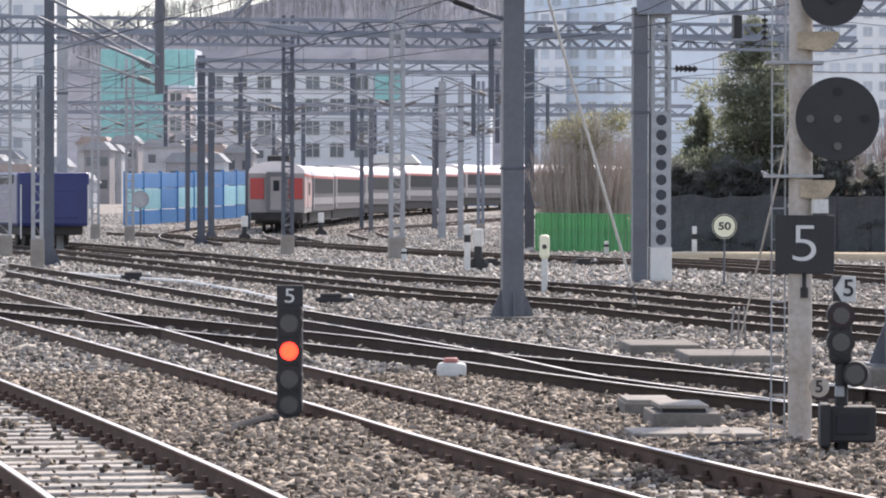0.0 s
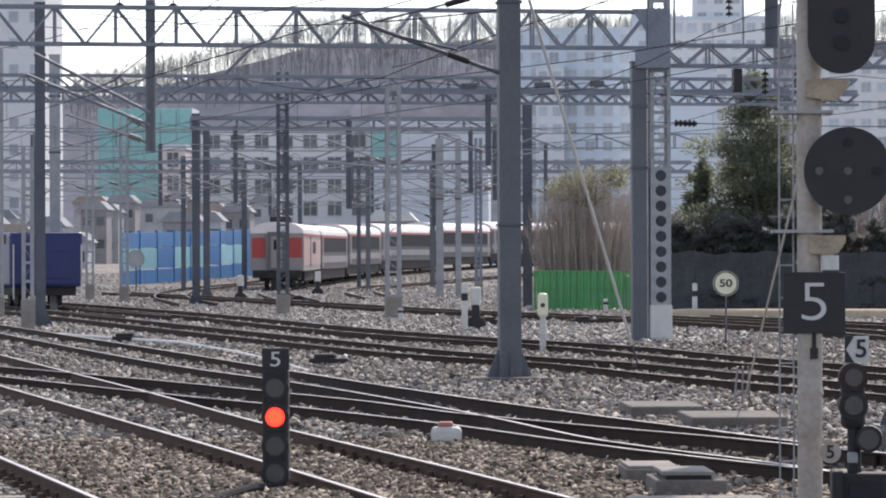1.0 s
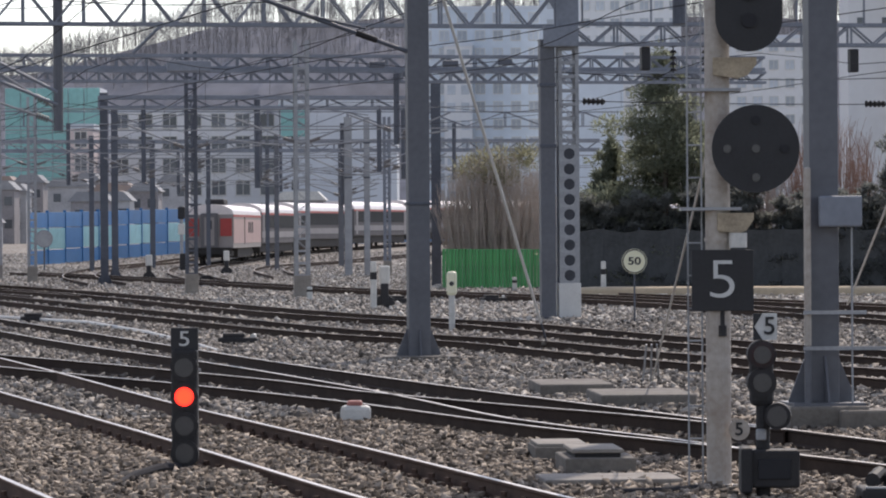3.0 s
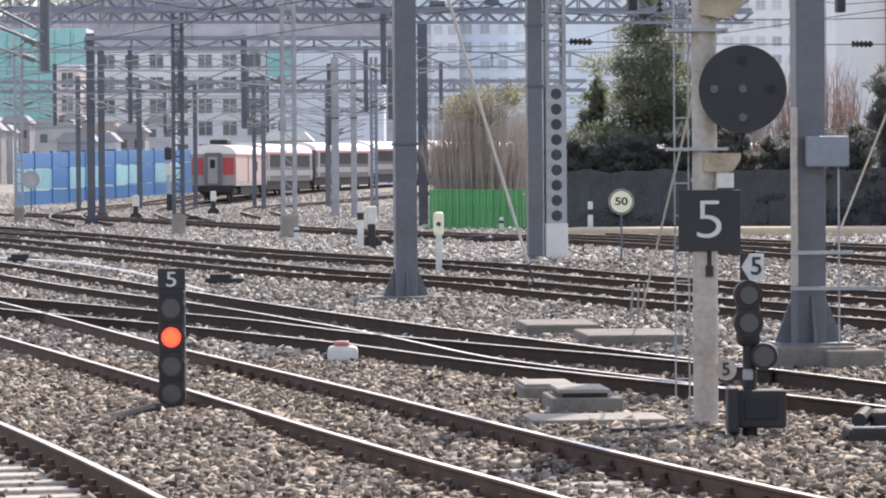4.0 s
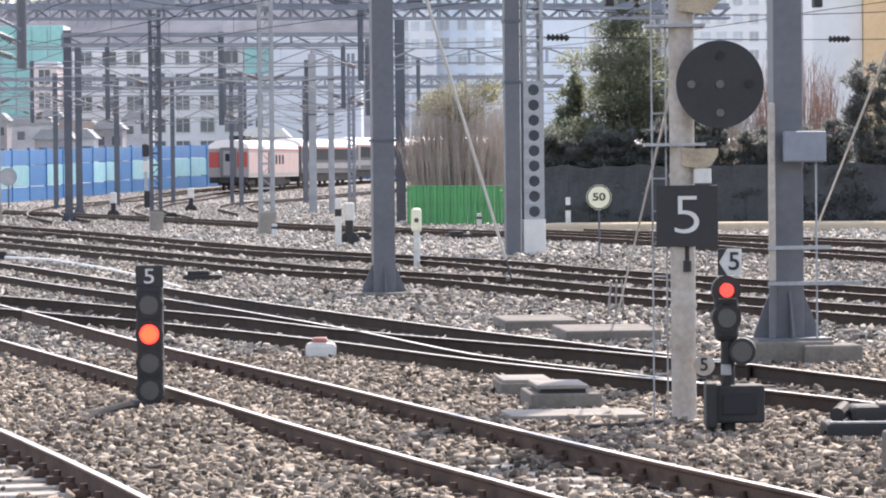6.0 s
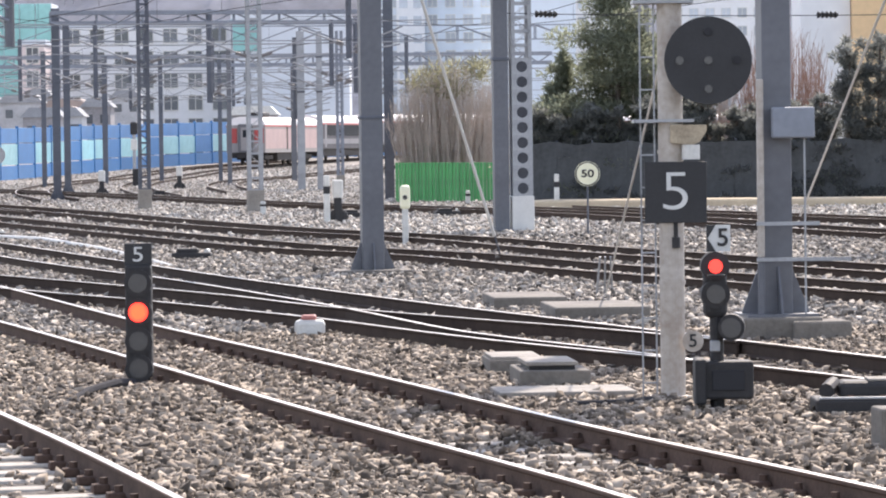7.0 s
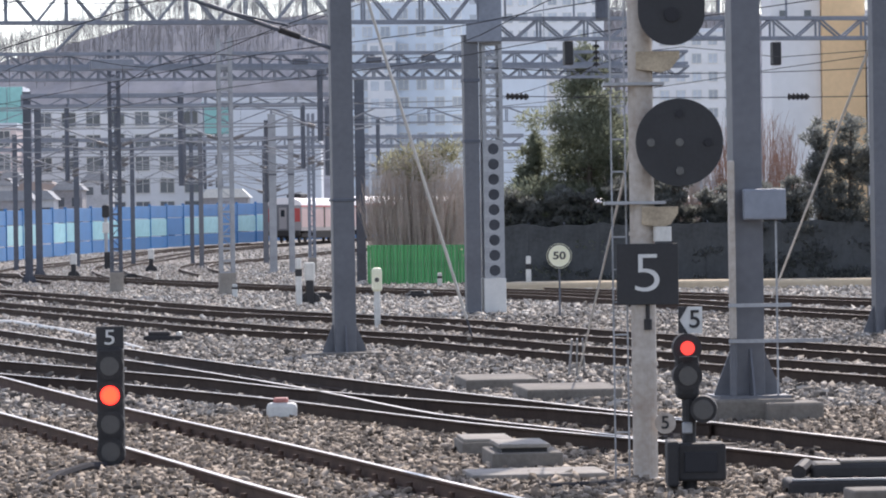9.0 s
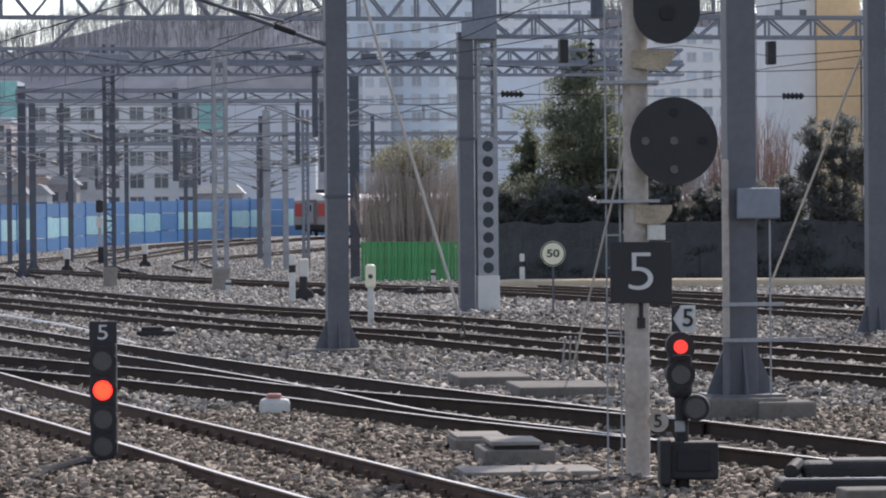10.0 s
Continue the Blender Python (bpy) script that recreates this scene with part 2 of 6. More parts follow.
def letters(name, text, size, material, parent, loc, label="", rz=0.0, depth=0.006, wide=1.0, bold=0.012):
    """Raised lettering that faces the camera's side (-y), middle at loc."""
    cu = bpy.data.curves.new(name, "FONT")
    cu.body, cu.size, cu.align_x, cu.align_y, cu.extrude = text, size, "CENTER", "CENTER", depth
    cu.offset = size * bold
    tmp = new(name + "_tmp", cu)
    bpy.context.view_layer.update()
    me = bpy.data.meshes.new_from_object(tmp.evaluated_get(bpy.context.evaluated_depsgraph_get()))
    bpy.data.objects.remove(tmp)
    me.materials.clear()
    me.materials.append(material)
    ob = new(name, me)
    ob.parent = parent
    ob.matrix_basis = pose(*loc, 90, 0, rz) @ Matrix.Diagonal((wide, 1, 1, 1))
    if label:
        ob["label"] = label
    return ob


def smooth(ctrl, step=1.5):
    """Catmull-Rom through plan points (x, y)."""
    p = [Vector(c).to_2d() for c in ctrl]
    p = [2 * p[0] - p[1]] + p + [2 * p[-1] - p[-2]]
    out = []
    for i in range(1, len(p) - 2):
        n = max(2, int((p[i + 1] - p[i]).length / step))
        for k in range(n):
            t = k / n
            a, b, c, d = p[i - 1:i + 3]
            out.append(0.5 * (2 * b + (c - a) * t + (2 * a - 5 * b + 4 * c - d) * t * t + (3 * b - a - 3 * c + d) * t ** 3))
    out.append(p[-2])
    return out


def rise(y):
    """The ground climbs gently far off."""
    return 0.0 if y < 265 else min((y - 265) * 0.0095, 1.0)


# ---- ground ----
def build_ground():
    bm = BM()
    ys = [-60, 0, 15] + [20 + 2.5 * i for i in range(0, 90)] + [250 + 25 * i for i in range(12)] + [700, 1200, 2500]
    xs = [-1500, -400, -120] + [-60 + 3 * i for i in range(41)] + [120, 400, 1500]
    grid = [[bm.verts.new((x, y, (rise(y) - 0.015 + 0.02 * noise.noise(Vector((x * 0.3, y * 0.2, 0)))) if abs(x) < 70 and y > 14 else rise(y))) for x in xs] for y in ys]
    for i in range(len(ys) - 1):
        for j in range(len(xs) - 1):
            bm.faces.new((grid[i][j], grid[i][j + 1], grid[i + 1][j + 1], grid[i + 1][j]))
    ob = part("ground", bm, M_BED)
    for f in ob.data.polygons:
        f.use_smooth = True
    tagged(ob, "pale grey crushed-stone ballast of a rail yard", "ground", kind="structure")


build_ground()

RAIL_OUT = [(-0.075, 0), (0.075, 0), (0.075, 0.012), (0.012, 0.03), (0.012, 0.125), (0.036, 0.14), (0.036, 0.158), (-0.036, 0.158), (-0.036, 0.14), (-0.012, 0.125), (-0.012, 0.03), (-0.075, 0.012)]


def sweep_rail(bm, pts, z0=0.005):
    prof = RAIL_OUT
    rings = []
    for i, q in enumerate(pts):
        d = (pts[min(i + 1, len(pts) - 1)] - pts[max(i - 1, 0)]).normalized()
        nrm = Vector((d.y, -d.x))
        rings.append([bm.verts.new((q.x + nrm.x * a, q.y + nrm.y * a, z0 + rise(q.y) + h)) for a, h in prof])
    n = len(prof)
    for a, b in zip(rings, rings[1:]):
        for k in range(n):
            bm.faces.new((a[k], a[(k + 1) % n], b[(k + 1) % n], b[k]))
    bm.faces.new(rings[0])
    bm.faces.new(rings[-1][::-1])
    bmesh.ops.recalc_face_normals(bm, faces=bm.faces)


def rail(ctrl, parent, material=None, z0=0.005, body=None):
    pts = smooth(ctrl)
    bm = BM()
    sweep_rail(bm, pts, z0)
    ob = part("rail", bm, body or M_RAIL, parent)
    # polished running band, 3 mm proud of the head
    bm = BM()
    top = z0 + 0.161
    rows = []
    for i, q in enumerate(pts):
        d = (pts[min(i + 1, len(pts) - 1)] - pts[max(i - 1, 0)]).normalized()
        nrm = Vector((d.y, -d.x))
        rows.append([bm.verts.new((q.x + nrm.x * a, q.y + nrm.y * a, top + rise(q.y) + h)) for a, h in ((-0.024, -0.004), (-0.024, 0), (0.024, 0), (0.024, -0.004))])
    for a, b in zip(rows, rows[1:]):
        for k in range(3):
            bm.faces.new((a[k], a[k + 1], b[k + 1], b[k]))
    bmesh.ops.recalc_face_normals(bm, faces=bm.faces)
    part("running_surface", bm, material or M_HEAD, ob, "polished steel running band")
    return ob


def offset(ctrl, off):
    pts = [Vector(c).to_2d() for c in ctrl]
    out = []
    for i, q in enumerate(pts):
        d = (pts[min(i + 1, len(pts) - 1)] - pts[max(i - 1, 0)]).normalized()
        out.append((q.x + d.y * off, q.y - d.x * off))
    return out


def track(label, ctrls, material=None, body=None):
    """A track from the plan lines of its rails."""
    t = thing("railway_track", (0, 0, 0), label, "railway track", "tracks of the yard", "structure")
    for c in ctrls:
        rail(c, t, material, body=body)
    return t


def two(ctrl):
    return [offset(ctrl, 0.75), offset(ctrl, -0.75)]


LINE_A = [(-8.6, 50.0), (-6.4, 41.9), (-3.31, 30.19), (-1.57, 23.0), (-0.4, 17.5)]
track_near = track("straight running track with concrete sleepers and bright rails", [LINE_A, offset(LINE_A, 1.5)])
LINE_D = [(-13.2, 86.0), (-8.9, 68.5), (-6.32, 57.95), (-3.82, 47.36), (-1.28, 37.47), (0.19, 31.5), (1.21, 27.5), (2.48, 22.87), (3.4, 19)]
LINE_C = [(-11.0, 69.0), (-5.05, 46.22), (-2.72, 37.13), (-1.45, 31.97), (-0.34, 27.7), (0.7, 23.82), (1.8, 19)]
track_second = track("running track half buried in pale ballast", [LINE_C, LINE_D])
LINE_F2 = [(-16.5, 113.0), (-9.26, 85.0), (-5.79, 71.33), (-3.28, 61.45), (-0.61, 51.79), (1.35, 45.31), (3.98, 36.65), (6.4, 29)]
LINE_F = [(-15.0, 102.0), (-8.11, 74.45), (-4.53, 62.17), (-2.64, 54.99), (-1.27, 49.34), (0.09, 43.07), (1.4, 39.3), (2.5, 35.95)]
LINE_K1 = [(-13.5, 78.0), (-6.87, 63.6), (-4.75, 58.6), (-2.89, 54.06), (-1.72, 50.51), (0.41, 45.72), (1.31, 43.9), (2.8, 40.3)]
LINE_K2 = [(-12.3, 72.0), (-6.32, 57.95), (-4.35, 53.7), (-2.65, 49.59), (-1.53, 46.71), (0.37, 41.14), (2.57, 35.95), (3.6, 33.11), (5.4, 27.5)]
track_third = track("turnout where two rusty tracks run together", [LINE_F2, LINE_F, LINE_K1, LINE_K2], M_HEAD, M_RAIL_DK)
LINE_G = [(-27.0, 168.0), (-12.6, 114.5), (-6.1, 90.7), (-3.1, 80.4), (0.0, 72.8), (1.95, 65.6), (5.2, 55.5), (11.0, 38.0)]
track("dark-railed running track between ballast banks", two(LINE_G), M_HEAD_OLD, M_RAIL_DK)
LINE_H = [(-32.0, 196.0), (-15.0, 139.0), (-7.3, 109.0), (-3.8, 96.6), (0.0, 86.0), (2.3, 76.6), (5.9, 64.5), (13.0, 42.0)]
track("far running track with rusty rails", two(LINE_H), M_HEAD_OLD, M_RAIL_DK)
LINE_I = [(-24.0, 205.0), (-13.8, 170.5), (-5.5, 140.6), (-1.5, 129.8), (3.45, 115.0), (6.5, 101.5), (9.4, 86.0), (17.0, 58.0)]
track("yard track in front of the green fence", two(LINE_I), M_HEAD_OLD, M_RAIL_DK)
LINE_J = [(3.0, 127.0), (9.0, 107.0), (13.0, 93.0), (20.0, 66.0)]
track("outermost yard track beside the dark hedge", two(LINE_J), M_HEAD_OLD, M_RAIL_DK)
# curve on which the train leaves
LINE_T = [(-12.0, 168.0), (-14.6, 190.0), (-16.4, 210.0), (-17.5, 228.0), (-17.95, 247.0), (-17.75, 270.0), (-16.5, 297.0), (-13.9, 317.0), (-11.6, 331.0), (-9.2, 345.0), (-4.5, 364.0), (1.5, 382.0), (9.5, 400.0), (21.0, 421.0), (38.0, 447.0), (62.0, 478.0)]
track("curved track on which the red train leaves", two(LINE_T), M_HEAD_OLD, M_RAIL_DK)
LINE_U = [(-15.5, 160.0), (-18.8, 182.0), (-21.2, 208.0), (-22.4, 240.0), (-22.0, 270.0), (-20.6, 300.0), (-17.6, 325.0), (-14.0, 343.0)]
track("curved siding beside the noise barrier", two(LINE_U), M_HEAD_OLD, M_RAIL_DK)
LINE_V = [(-9.3, 180.0), (-11.4, 202.0), (-12.5, 222.0), (-12.4, 240.0), (-11.0, 258.0), (-7.4, 285.0), (-1.5, 315.0), (6.0, 345.0)]
track("inner curved siding in the far yard", two(LINE_V), M_HEAD_OLD, M_RAIL_DK)


# ---- steel masts and portals ----
def h_post(bm, x, y, z0, z1, w, t=0.02):
    """An H section in one piece."""
    o, i = w / 2, w / 2 - t
    out = [(-o, -o), (o, -o), (o, -i), (t / 2, -i), (t / 2, i), (o, i), (o, o), (-o, o), (-o, i), (-t / 2, i), (-t / 2, -i), (-o, -i)]
    a = [bm.verts.new((x + p, y + q, z0)) for p, q in out]
    b = [bm.verts.new((x + p, y + q, z1)) for p, q in out]
    bm.faces.new(a[::-1])
    bm.faces.new(b)
    for k in range(12):
        bm.faces.new((a[k], a[(k + 1) % 12], b[(k + 1) % 12], b[k]))
    bmesh.ops.recalc_face_normals(bm, faces=bm.faces)


def steel_mast(loc, h, w, label, material=None, foot=True, rz=8.0, flare=0.6, box_section=False):
    m = thing("catenary_mast", loc, label, "mast", "catenary masts", rz=rz)
    bm = BM()
    if box_section:
        box(bm, (0, 0, h / 2), (w, w, h), bevel=0.012)
    else:
        h_post(bm, 0, 0, 0.0, h, w)
    part("shaft", bm, material or M_POLE, m)
    if foot:
        for a in range(4):
            bm = BM()
            prism(bm, [(w / 2, 0.03), (w / 2 + flare * 0.5, 0.03), (w / 2 + flare * 0.45, 0.1), (w / 2 + 0.02, flare * 1.25), (w / 2, flare * 1.25)], -0.012, 0.012)
            g = part("gusset", bm, material or M_POLE, m)
            g.matrix_basis = pose(0, 0, 0, 0, 0, 90 * a)
        bm = BM()
        box(bm, (0, 0, 0.015), (w + flare * 1.1, w + flare * 1.1, 0.03))
        part("base_plate", bm, material or M_POLE, m)
    else:
        bm = BM()
        box(bm, (0, 0, 0.02), (w + 0.16, w + 0.16, 0.05), bevel=0.008)
        part("base_plate", bm, material or M_POLE, m)
    bm = BM()
    box(bm, (0, 0, h + 0.01), (w + 0.04, w + 0.04, 0.03))
    part("cap", bm, material or M_POLE, m)
    for z in (h * 0.62, h * 0.84):
        bm = BM()
        box(bm, (0, 0, z), (w + 0.05, w + 0.05, 0.08), bevel=0.008)
        part("clamp_band", bm, M_POLE_DK, m)
    return m


def lattice_mast(loc, h, w, label, material=None, rz=8.0, foot=0.7, pitch=0.5, d=None, batten=0.07, edge=0.11):
    m = thing("lattice_mast", loc, label, "mast", "lattice masts", rz=rz)
    mt = material or M_POLE_LT
    d = d or w
    for sx in (-1, 1):
        for sy in (-1, 1):
            bm = BM()
            box(bm, (sx * (w - edge) / 2, sy * d / 2, h / 2), (edge, 0.012, h))
            box(bm, (sx * (w / 2 - 0.006), sy * (d / 2 - 0.035), h / 2), (0.012, 0.07, h))
            part("corner_angle", bm, mt, m)
    n = int((h - foot) / pitch)
    bars = []
    for s in (-1, 1, 0):
        bm = BM()
        if s:
            bar(bm, (-s * w * 0.45, 0, 0), (s * w * 0.45, 0, pitch), 0.07, 0.012)
        else:
            box(bm, (0, 0, 0), (w * 0.94, 0.012, batten))
        me = bpy.data.meshes.new("lacing_bar")
        bm.to_mesh(me)
        bm.free()
        me.materials.append(mt)
        bars.append(me)
    for sy in (-1, 1):
        for i in range(n):
            for me, dz in ((bars[i % 2], 0.0), (bars[2], 0.0)):
                o = new("lacing_bar" if me is not bars[2] else "batten", me)
                o.parent = m
                o.matrix_basis = pose(0, sy * (d / 2 + 0.004), foot + i * pitch + dz)
    bm = BM()
    box(bm, (0, 0, foot / 2), (w + 0.04, d + 0.04, foot), bevel=0.02)
    part("footing", bm, M_CONC_LT, m)
    return m


def holed_mast(loc, h, w, label, rz=8.0):
    """A box mast: round holes punched in its lower plates, lacing above, a pointed cap."""
    m = thing("lattice_mast", loc, label, "mast", "lattice masts", rz=rz)
    for sx in (-1, 1):
        for sy in (-1, 1):
            bm = BM()
            box(bm, (sx * (w / 2 - 0.045), sy * w / 2, h / 2), (0.09, 0.012, h))
            box(bm, (sx * (w / 2 - 0.006), sy * (w / 2 - 0.05), h / 2), (0.012, 0.09, h))
            part("corner_angle", bm, M_POLE_LT, m)
    step, r, foot, n = 0.37, 0.135, 0.85, 9
    bm = BM()
    out, hole = [], []
    for k in range(24):
        c, s = math.cos(2 * math.pi * k / 24), math.sin(2 * math.pi * k / 24)
        f = 1 / max(abs(c) / (w / 2), abs(s) / (step / 2))
        out.append((bm.verts.new((c * f, -0.006, s * f)), bm.verts.new((c * f, 0.006, s * f))))
        hole.append((bm.verts.new((c * r, -0.006, s * r)), bm.verts.new((c * r, 0.006, s * r))))
    for k in range(24):
        j = (k + 1) % 24
        for q in ((out[k][0], out[j][0], hole[j][0], hole[k][0]), (out[k][1], hole[k][1], hole[j][1], out[j][1]), (hole[k][0], hole[j][0], hole[j][1], hole[k][1])):
            bm.faces.new(q)
    bmesh.ops.recalc_face_normals(bm, faces=bm.faces)
    plate = bpy.data.meshes.new("holed_plate")
    bm.to_mesh(plate)
    bm.free()
    plate.materials.append(M_POLE_LT)
    for i in range(n):
        o = new("holed_plate", plate)
        o.parent = m
        o.matrix_basis = pose(0, -w / 2 - 0.016, foot + step * (i + 0.5))
    # dark sheet added behind the holes so that they read dark
    bm = BM()
    box(bm, (0, w / 2 - 0.02, foot + step * n / 2), (w - 0.03, 0.012, step * n))
    part("hole_backing", bm, M_POLE_DK, m)
    z, i = foot + step * n, 0
    while z + 0.34 < h:
        for sy in (-1, 1):
            bm = BM()
            e = w * 0.46 * (1 if i % 2 else -1)
            bar(bm, (-e, sy * (w / 2 + 0.01), z), (e, sy * (w / 2 + 0.01), z + 0.34), 0.06, 0.012)
            box(bm, (0, sy * (w / 2 + 0.01), z), (w * 0.96, 0.012, 0.07))
            part("lacing_bar", bm, M_POLE_LT, m)
        z, i = z + 0.34, i + 1
    bm = BM()
    bmesh.ops.create_cone(bm, cap_ends=True, segments=4, radius1=w * 0.72, radius2=0.03, depth=0.22, matrix=pose(0, 0, h + 0.11, 0, 0, 45))
    part("cap", bm, M_POLE_LT, m)
    bm = BM()
    box(bm, (0, 0, foot / 2), (w + 0.05, w + 0.05, foot), bevel=0.02)
    part("foot_casing", bm, M_CABLE_LT, m, "pale steel casing at the foot")
    return m


def truss_beam(a, b, z0, z1, label, material=None, pitch=0.72, depth=0.3, ch=0.09):
    """A portal beam: four chords and lacing."""
    a, b = Vector(a), Vector(b)
    L = (b - a).length
    rz = math.degrees(math.atan2(b.y - a.y, b.x - a.x))
    m = thing("portal_beam", (a.x, a.y, 0), label, "gantry", "portal beams", rz=rz)
    mt = material or M_TRUSS
    for sy in (-1, 1):
        for z in (z0, z1):
            bm = BM()
            box(bm, (L / 2, sy * depth / 2, z), (L, ch, ch))
            part("chord", bm, mt, m)
        n = max(2, int(L / pitch))
        st = L / n
        meshes = []
        for u in (0, 1, 2):
            bm = BM()
            if u == 2:
                bar(bm, (0, 0, z0), (0, 0, z1), 0.05, 0.03)
            else:
                bar(bm, (0, 0, z0 if u else z1), (st, 0, z1 if u else z0), 0.07, 0.04)
            me = bpy.data.meshes.new("web_bar")
            bm.to_mesh(me)
            bm.free()
            me.materials.append(mt)
            meshes.append(me)
        for i in range(n):
            for u in (i % 2, 2) if i % 2 == 0 else (i % 2,):
                o = new("web_bar", meshes[u])
                o.parent = m
                o.matrix_basis = pose(i * st, sy * depth / 2, 0)
    bm = BM()
    n = max(2, int(L / (pitch * 1.5)))
    for i in range(n + 1):
        for z in (z0, z1):
            bar(bm, (i * L / n, -depth / 2, z), (i * L / n, depth / 2, z), 0.04, 0.04)
    tagged(part("cross_bracing", bm, mt, m), kind="stuff")
    return m


M_ARM = mat("weathered_tube", (0.3, 0.31, 0.33), 0.8, 0.0, 0.2, 2.0)


def drop_post(loc, z0, z1, w, label, material=None, arms=()):
    """A post that hangs from a beam, with cantilever arms."""
    m = thing("drop_post", (loc[0], loc[1], 0), label, "catenary support", "drop posts under the portals")
    bm = BM()
    tube(bm, (0, 0, z0), (0, 0, z1), w / 2, 10)
    part("tube", bm, material or M_POLE_LT, m)
    for dx, dz, up in arms:
        bm = BM()
        tube(bm, (0, 0, z0 + dz), (dx, -0.3, z0 + dz + up), 0.028, 6)
        part("cantilever", bm, M_ARM, m)
        bm = BM()
        for k in range(5):
            tube(bm, (dx * 0.12 + dx * 0.03 * k, -0.04, z0 + dz + up * (0.12 + 0.03 * k)), (dx * 0.14 + dx * 0.03 * k, -0.045, z0 + dz + up * (0.14 + 0.03 * k)), 0.075, 8)
        part("insulator", bm, M_INSUL_LT, m)
    return m


def arms(mast, z, reach, sides=(-1, 1)):
    """Tube cantilevers on a mast."""
    for sd in sides:
        for nm, a, b, r in (("cantilever", (0, -0.1, z), (sd * reach, -0.15, z + 0.85), 0.03), ("top_tie", (0, -0.1, z + 1.25), (sd * reach, -0.15, z + 0.95), 0.02), ("register_arm", (0, -0.1, z - 0.1), (sd * reach * 1.1, -0.2, z + 0.15), 0.024)):
            bm = BM()
            tube(bm, a, b, r, 6)
            part(nm, bm, M_ARM, mast)
        bm = BM()
        tube(bm, (sd * 0.25, -0.1, z + 0.09), (sd * 0.6, -0.11, z + 0.21), 0.055, 8)
        part("insulator", bm, M_INSUL_LT, mast)


mastA = steel_mast((-1.36, 67.6, 0.0), 12.0, 0.36, "blue-grey steel catenary mast on a flared foot", box_section=True, flare=0.42)
mastR = steel_mast((3.43, 43.5, 0.27), 11.0, 0.315, "thick blue-grey steel mast on a concrete base", box_section=True, flare=0.42)
bm = BM()
box(bm, (0, 0, 0.1), (0.85, 0.95, 0.34), bevel=0.03)
box(bm, (0.4, -0.3, 0.06), (0.62, 0.6, 0.34), bevel=0.03)
mesh_thing("mast_foundation", bm, M_CONC, "weathered concrete foundation block under a steel mast", "foundation", (3.43, 43.5, 0.0), 6)
bm = BM()
box(bm, (0, 0, 0.0), (1.25, 1.2, 0.1), bevel=0.02)
mesh_thing("mast_foundation", bm, M_CONC, "pale concrete pad under a steel mast", "foundation", (-1.36, 67.5, 0.03), 6)
steel_mast((1.16, 99.1, 0), 6.75, 0.36, "dark steel catenary mast beside a lattice mast", M_POLE, foot=False, box_section=True)
holed_mast((1.66, 99.3, 0), 8.65, 0.5, "pale steel mast with round holes and a solid foot")
arms(lattice_mast((-6.5, 133.5, 0), 8.4, 0.5, "galvanised lattice mast on a concrete stub", pitch=0.4), 5.0, 2.2)
arms(lattice_mast((-10.7, 141.0, 0), 8.4, 0.42, "dark lattice mast on a grey footing", M_POLE_DK, pitch=0.4), 5.0, 2.2)
arms(steel_mast((-16.38, 168.3, 0), 7.9, 0.32, "dark steel portal leg", M_POLE_DK, flare=0.3), 4.9, 2.0)
arms(steel_mast((-18.0, 190.0, 0), 7.9, 0.3, "dark steel portal leg in the distance", M_POLE_DK, flare=0.3), 4.9, 2.0)
steel_mast((-2.5, 160.0, 0), 7.9, 0.34, "dark steel portal leg near the green fence", M_POLE_DK, foot=False)
# these three take paler steel to paint in the haze on far masts
arms(steel_mast((-7.3, 196.0, 0), 7.6, 0.34, "grey steel mast in the yard", M_POLE_LT, foot=False), 4.9, 2.0)
arms(steel_mast((-6.4, 196.0, 0), 7.6, 0.26, "slim grey steel mast in the yard", M_POLE_LT, foot=False), 4.9, 2.0)
arms(lattice_mast((-5.4, 195.0, 0), 7.6, 0.34, "slim grey lattice mast in the yard", M_TRUSS), 5.0, 2.2)
steel_mast((-16.17, 119.0, 0), 9.5, 0.3, "dark steel mast beside a blue locomotive", M_POLE_DK, flare=0.4)
lattice_mast((-15.15, 109.0, 0), 5.0, 0.34, "short lattice mast with a white foot", M_POLE_LT, foot=0.9)
lattice_mast((-20.0, 136.0, 0), 9.0, 0.55, "grey lattice portal leg", M_POLE_LT)
arms(lattice_mast((-20.15, 175.0, 0), 8.0, 0.4, "lattice mast in front of the town", M_POLE_LT), 5.0, 2.2)
arms(lattice_mast((-23.0, 186.0, 0), 8.0, 0.4, "lattice mast in front of the noise barrier", M_POLE_LT), 5.0, 2.2)

truss_beam((-24.0, 93.4), (1.4, 99.6), 7.12, 8.0, "grey steel lattice portal beam over the tracks")
truss_beam((1.7, 99.8), (24.0, 105.5), 6.7, 7.2, "shallow lattice portal beam beyond a mast", pitch=0.6)
truss_beam((-40.0, 126.0), (9.0, 138.0), 7.08, 7.42, "lower lattice portal beam over the yard", pitch=0.42, ch=0.09)
truss_beam((-40.0, 126.6), (9.0, 138.6), 7.55, 7.95, "upper lattice portal beam over the yard", pitch=0.5, ch=0.1)
truss_beam((-16.4, 166.5), (-2.5, 170.0), 7.25, 7.68, "third portal beam with plated ends", pitch=0.9, ch=0.17)
truss_beam((-34.0, 190.0), (6.0, 200.0), 7.2, 7.9, "fourth portal beam in the distance", pitch=1.9, ch=0.045)
truss_beam((-40.0, 236.0), (6.0, 246.0), 6.95, 7.5, "fifth portal beam in the distance", pitch=0.8, ch=0.22)
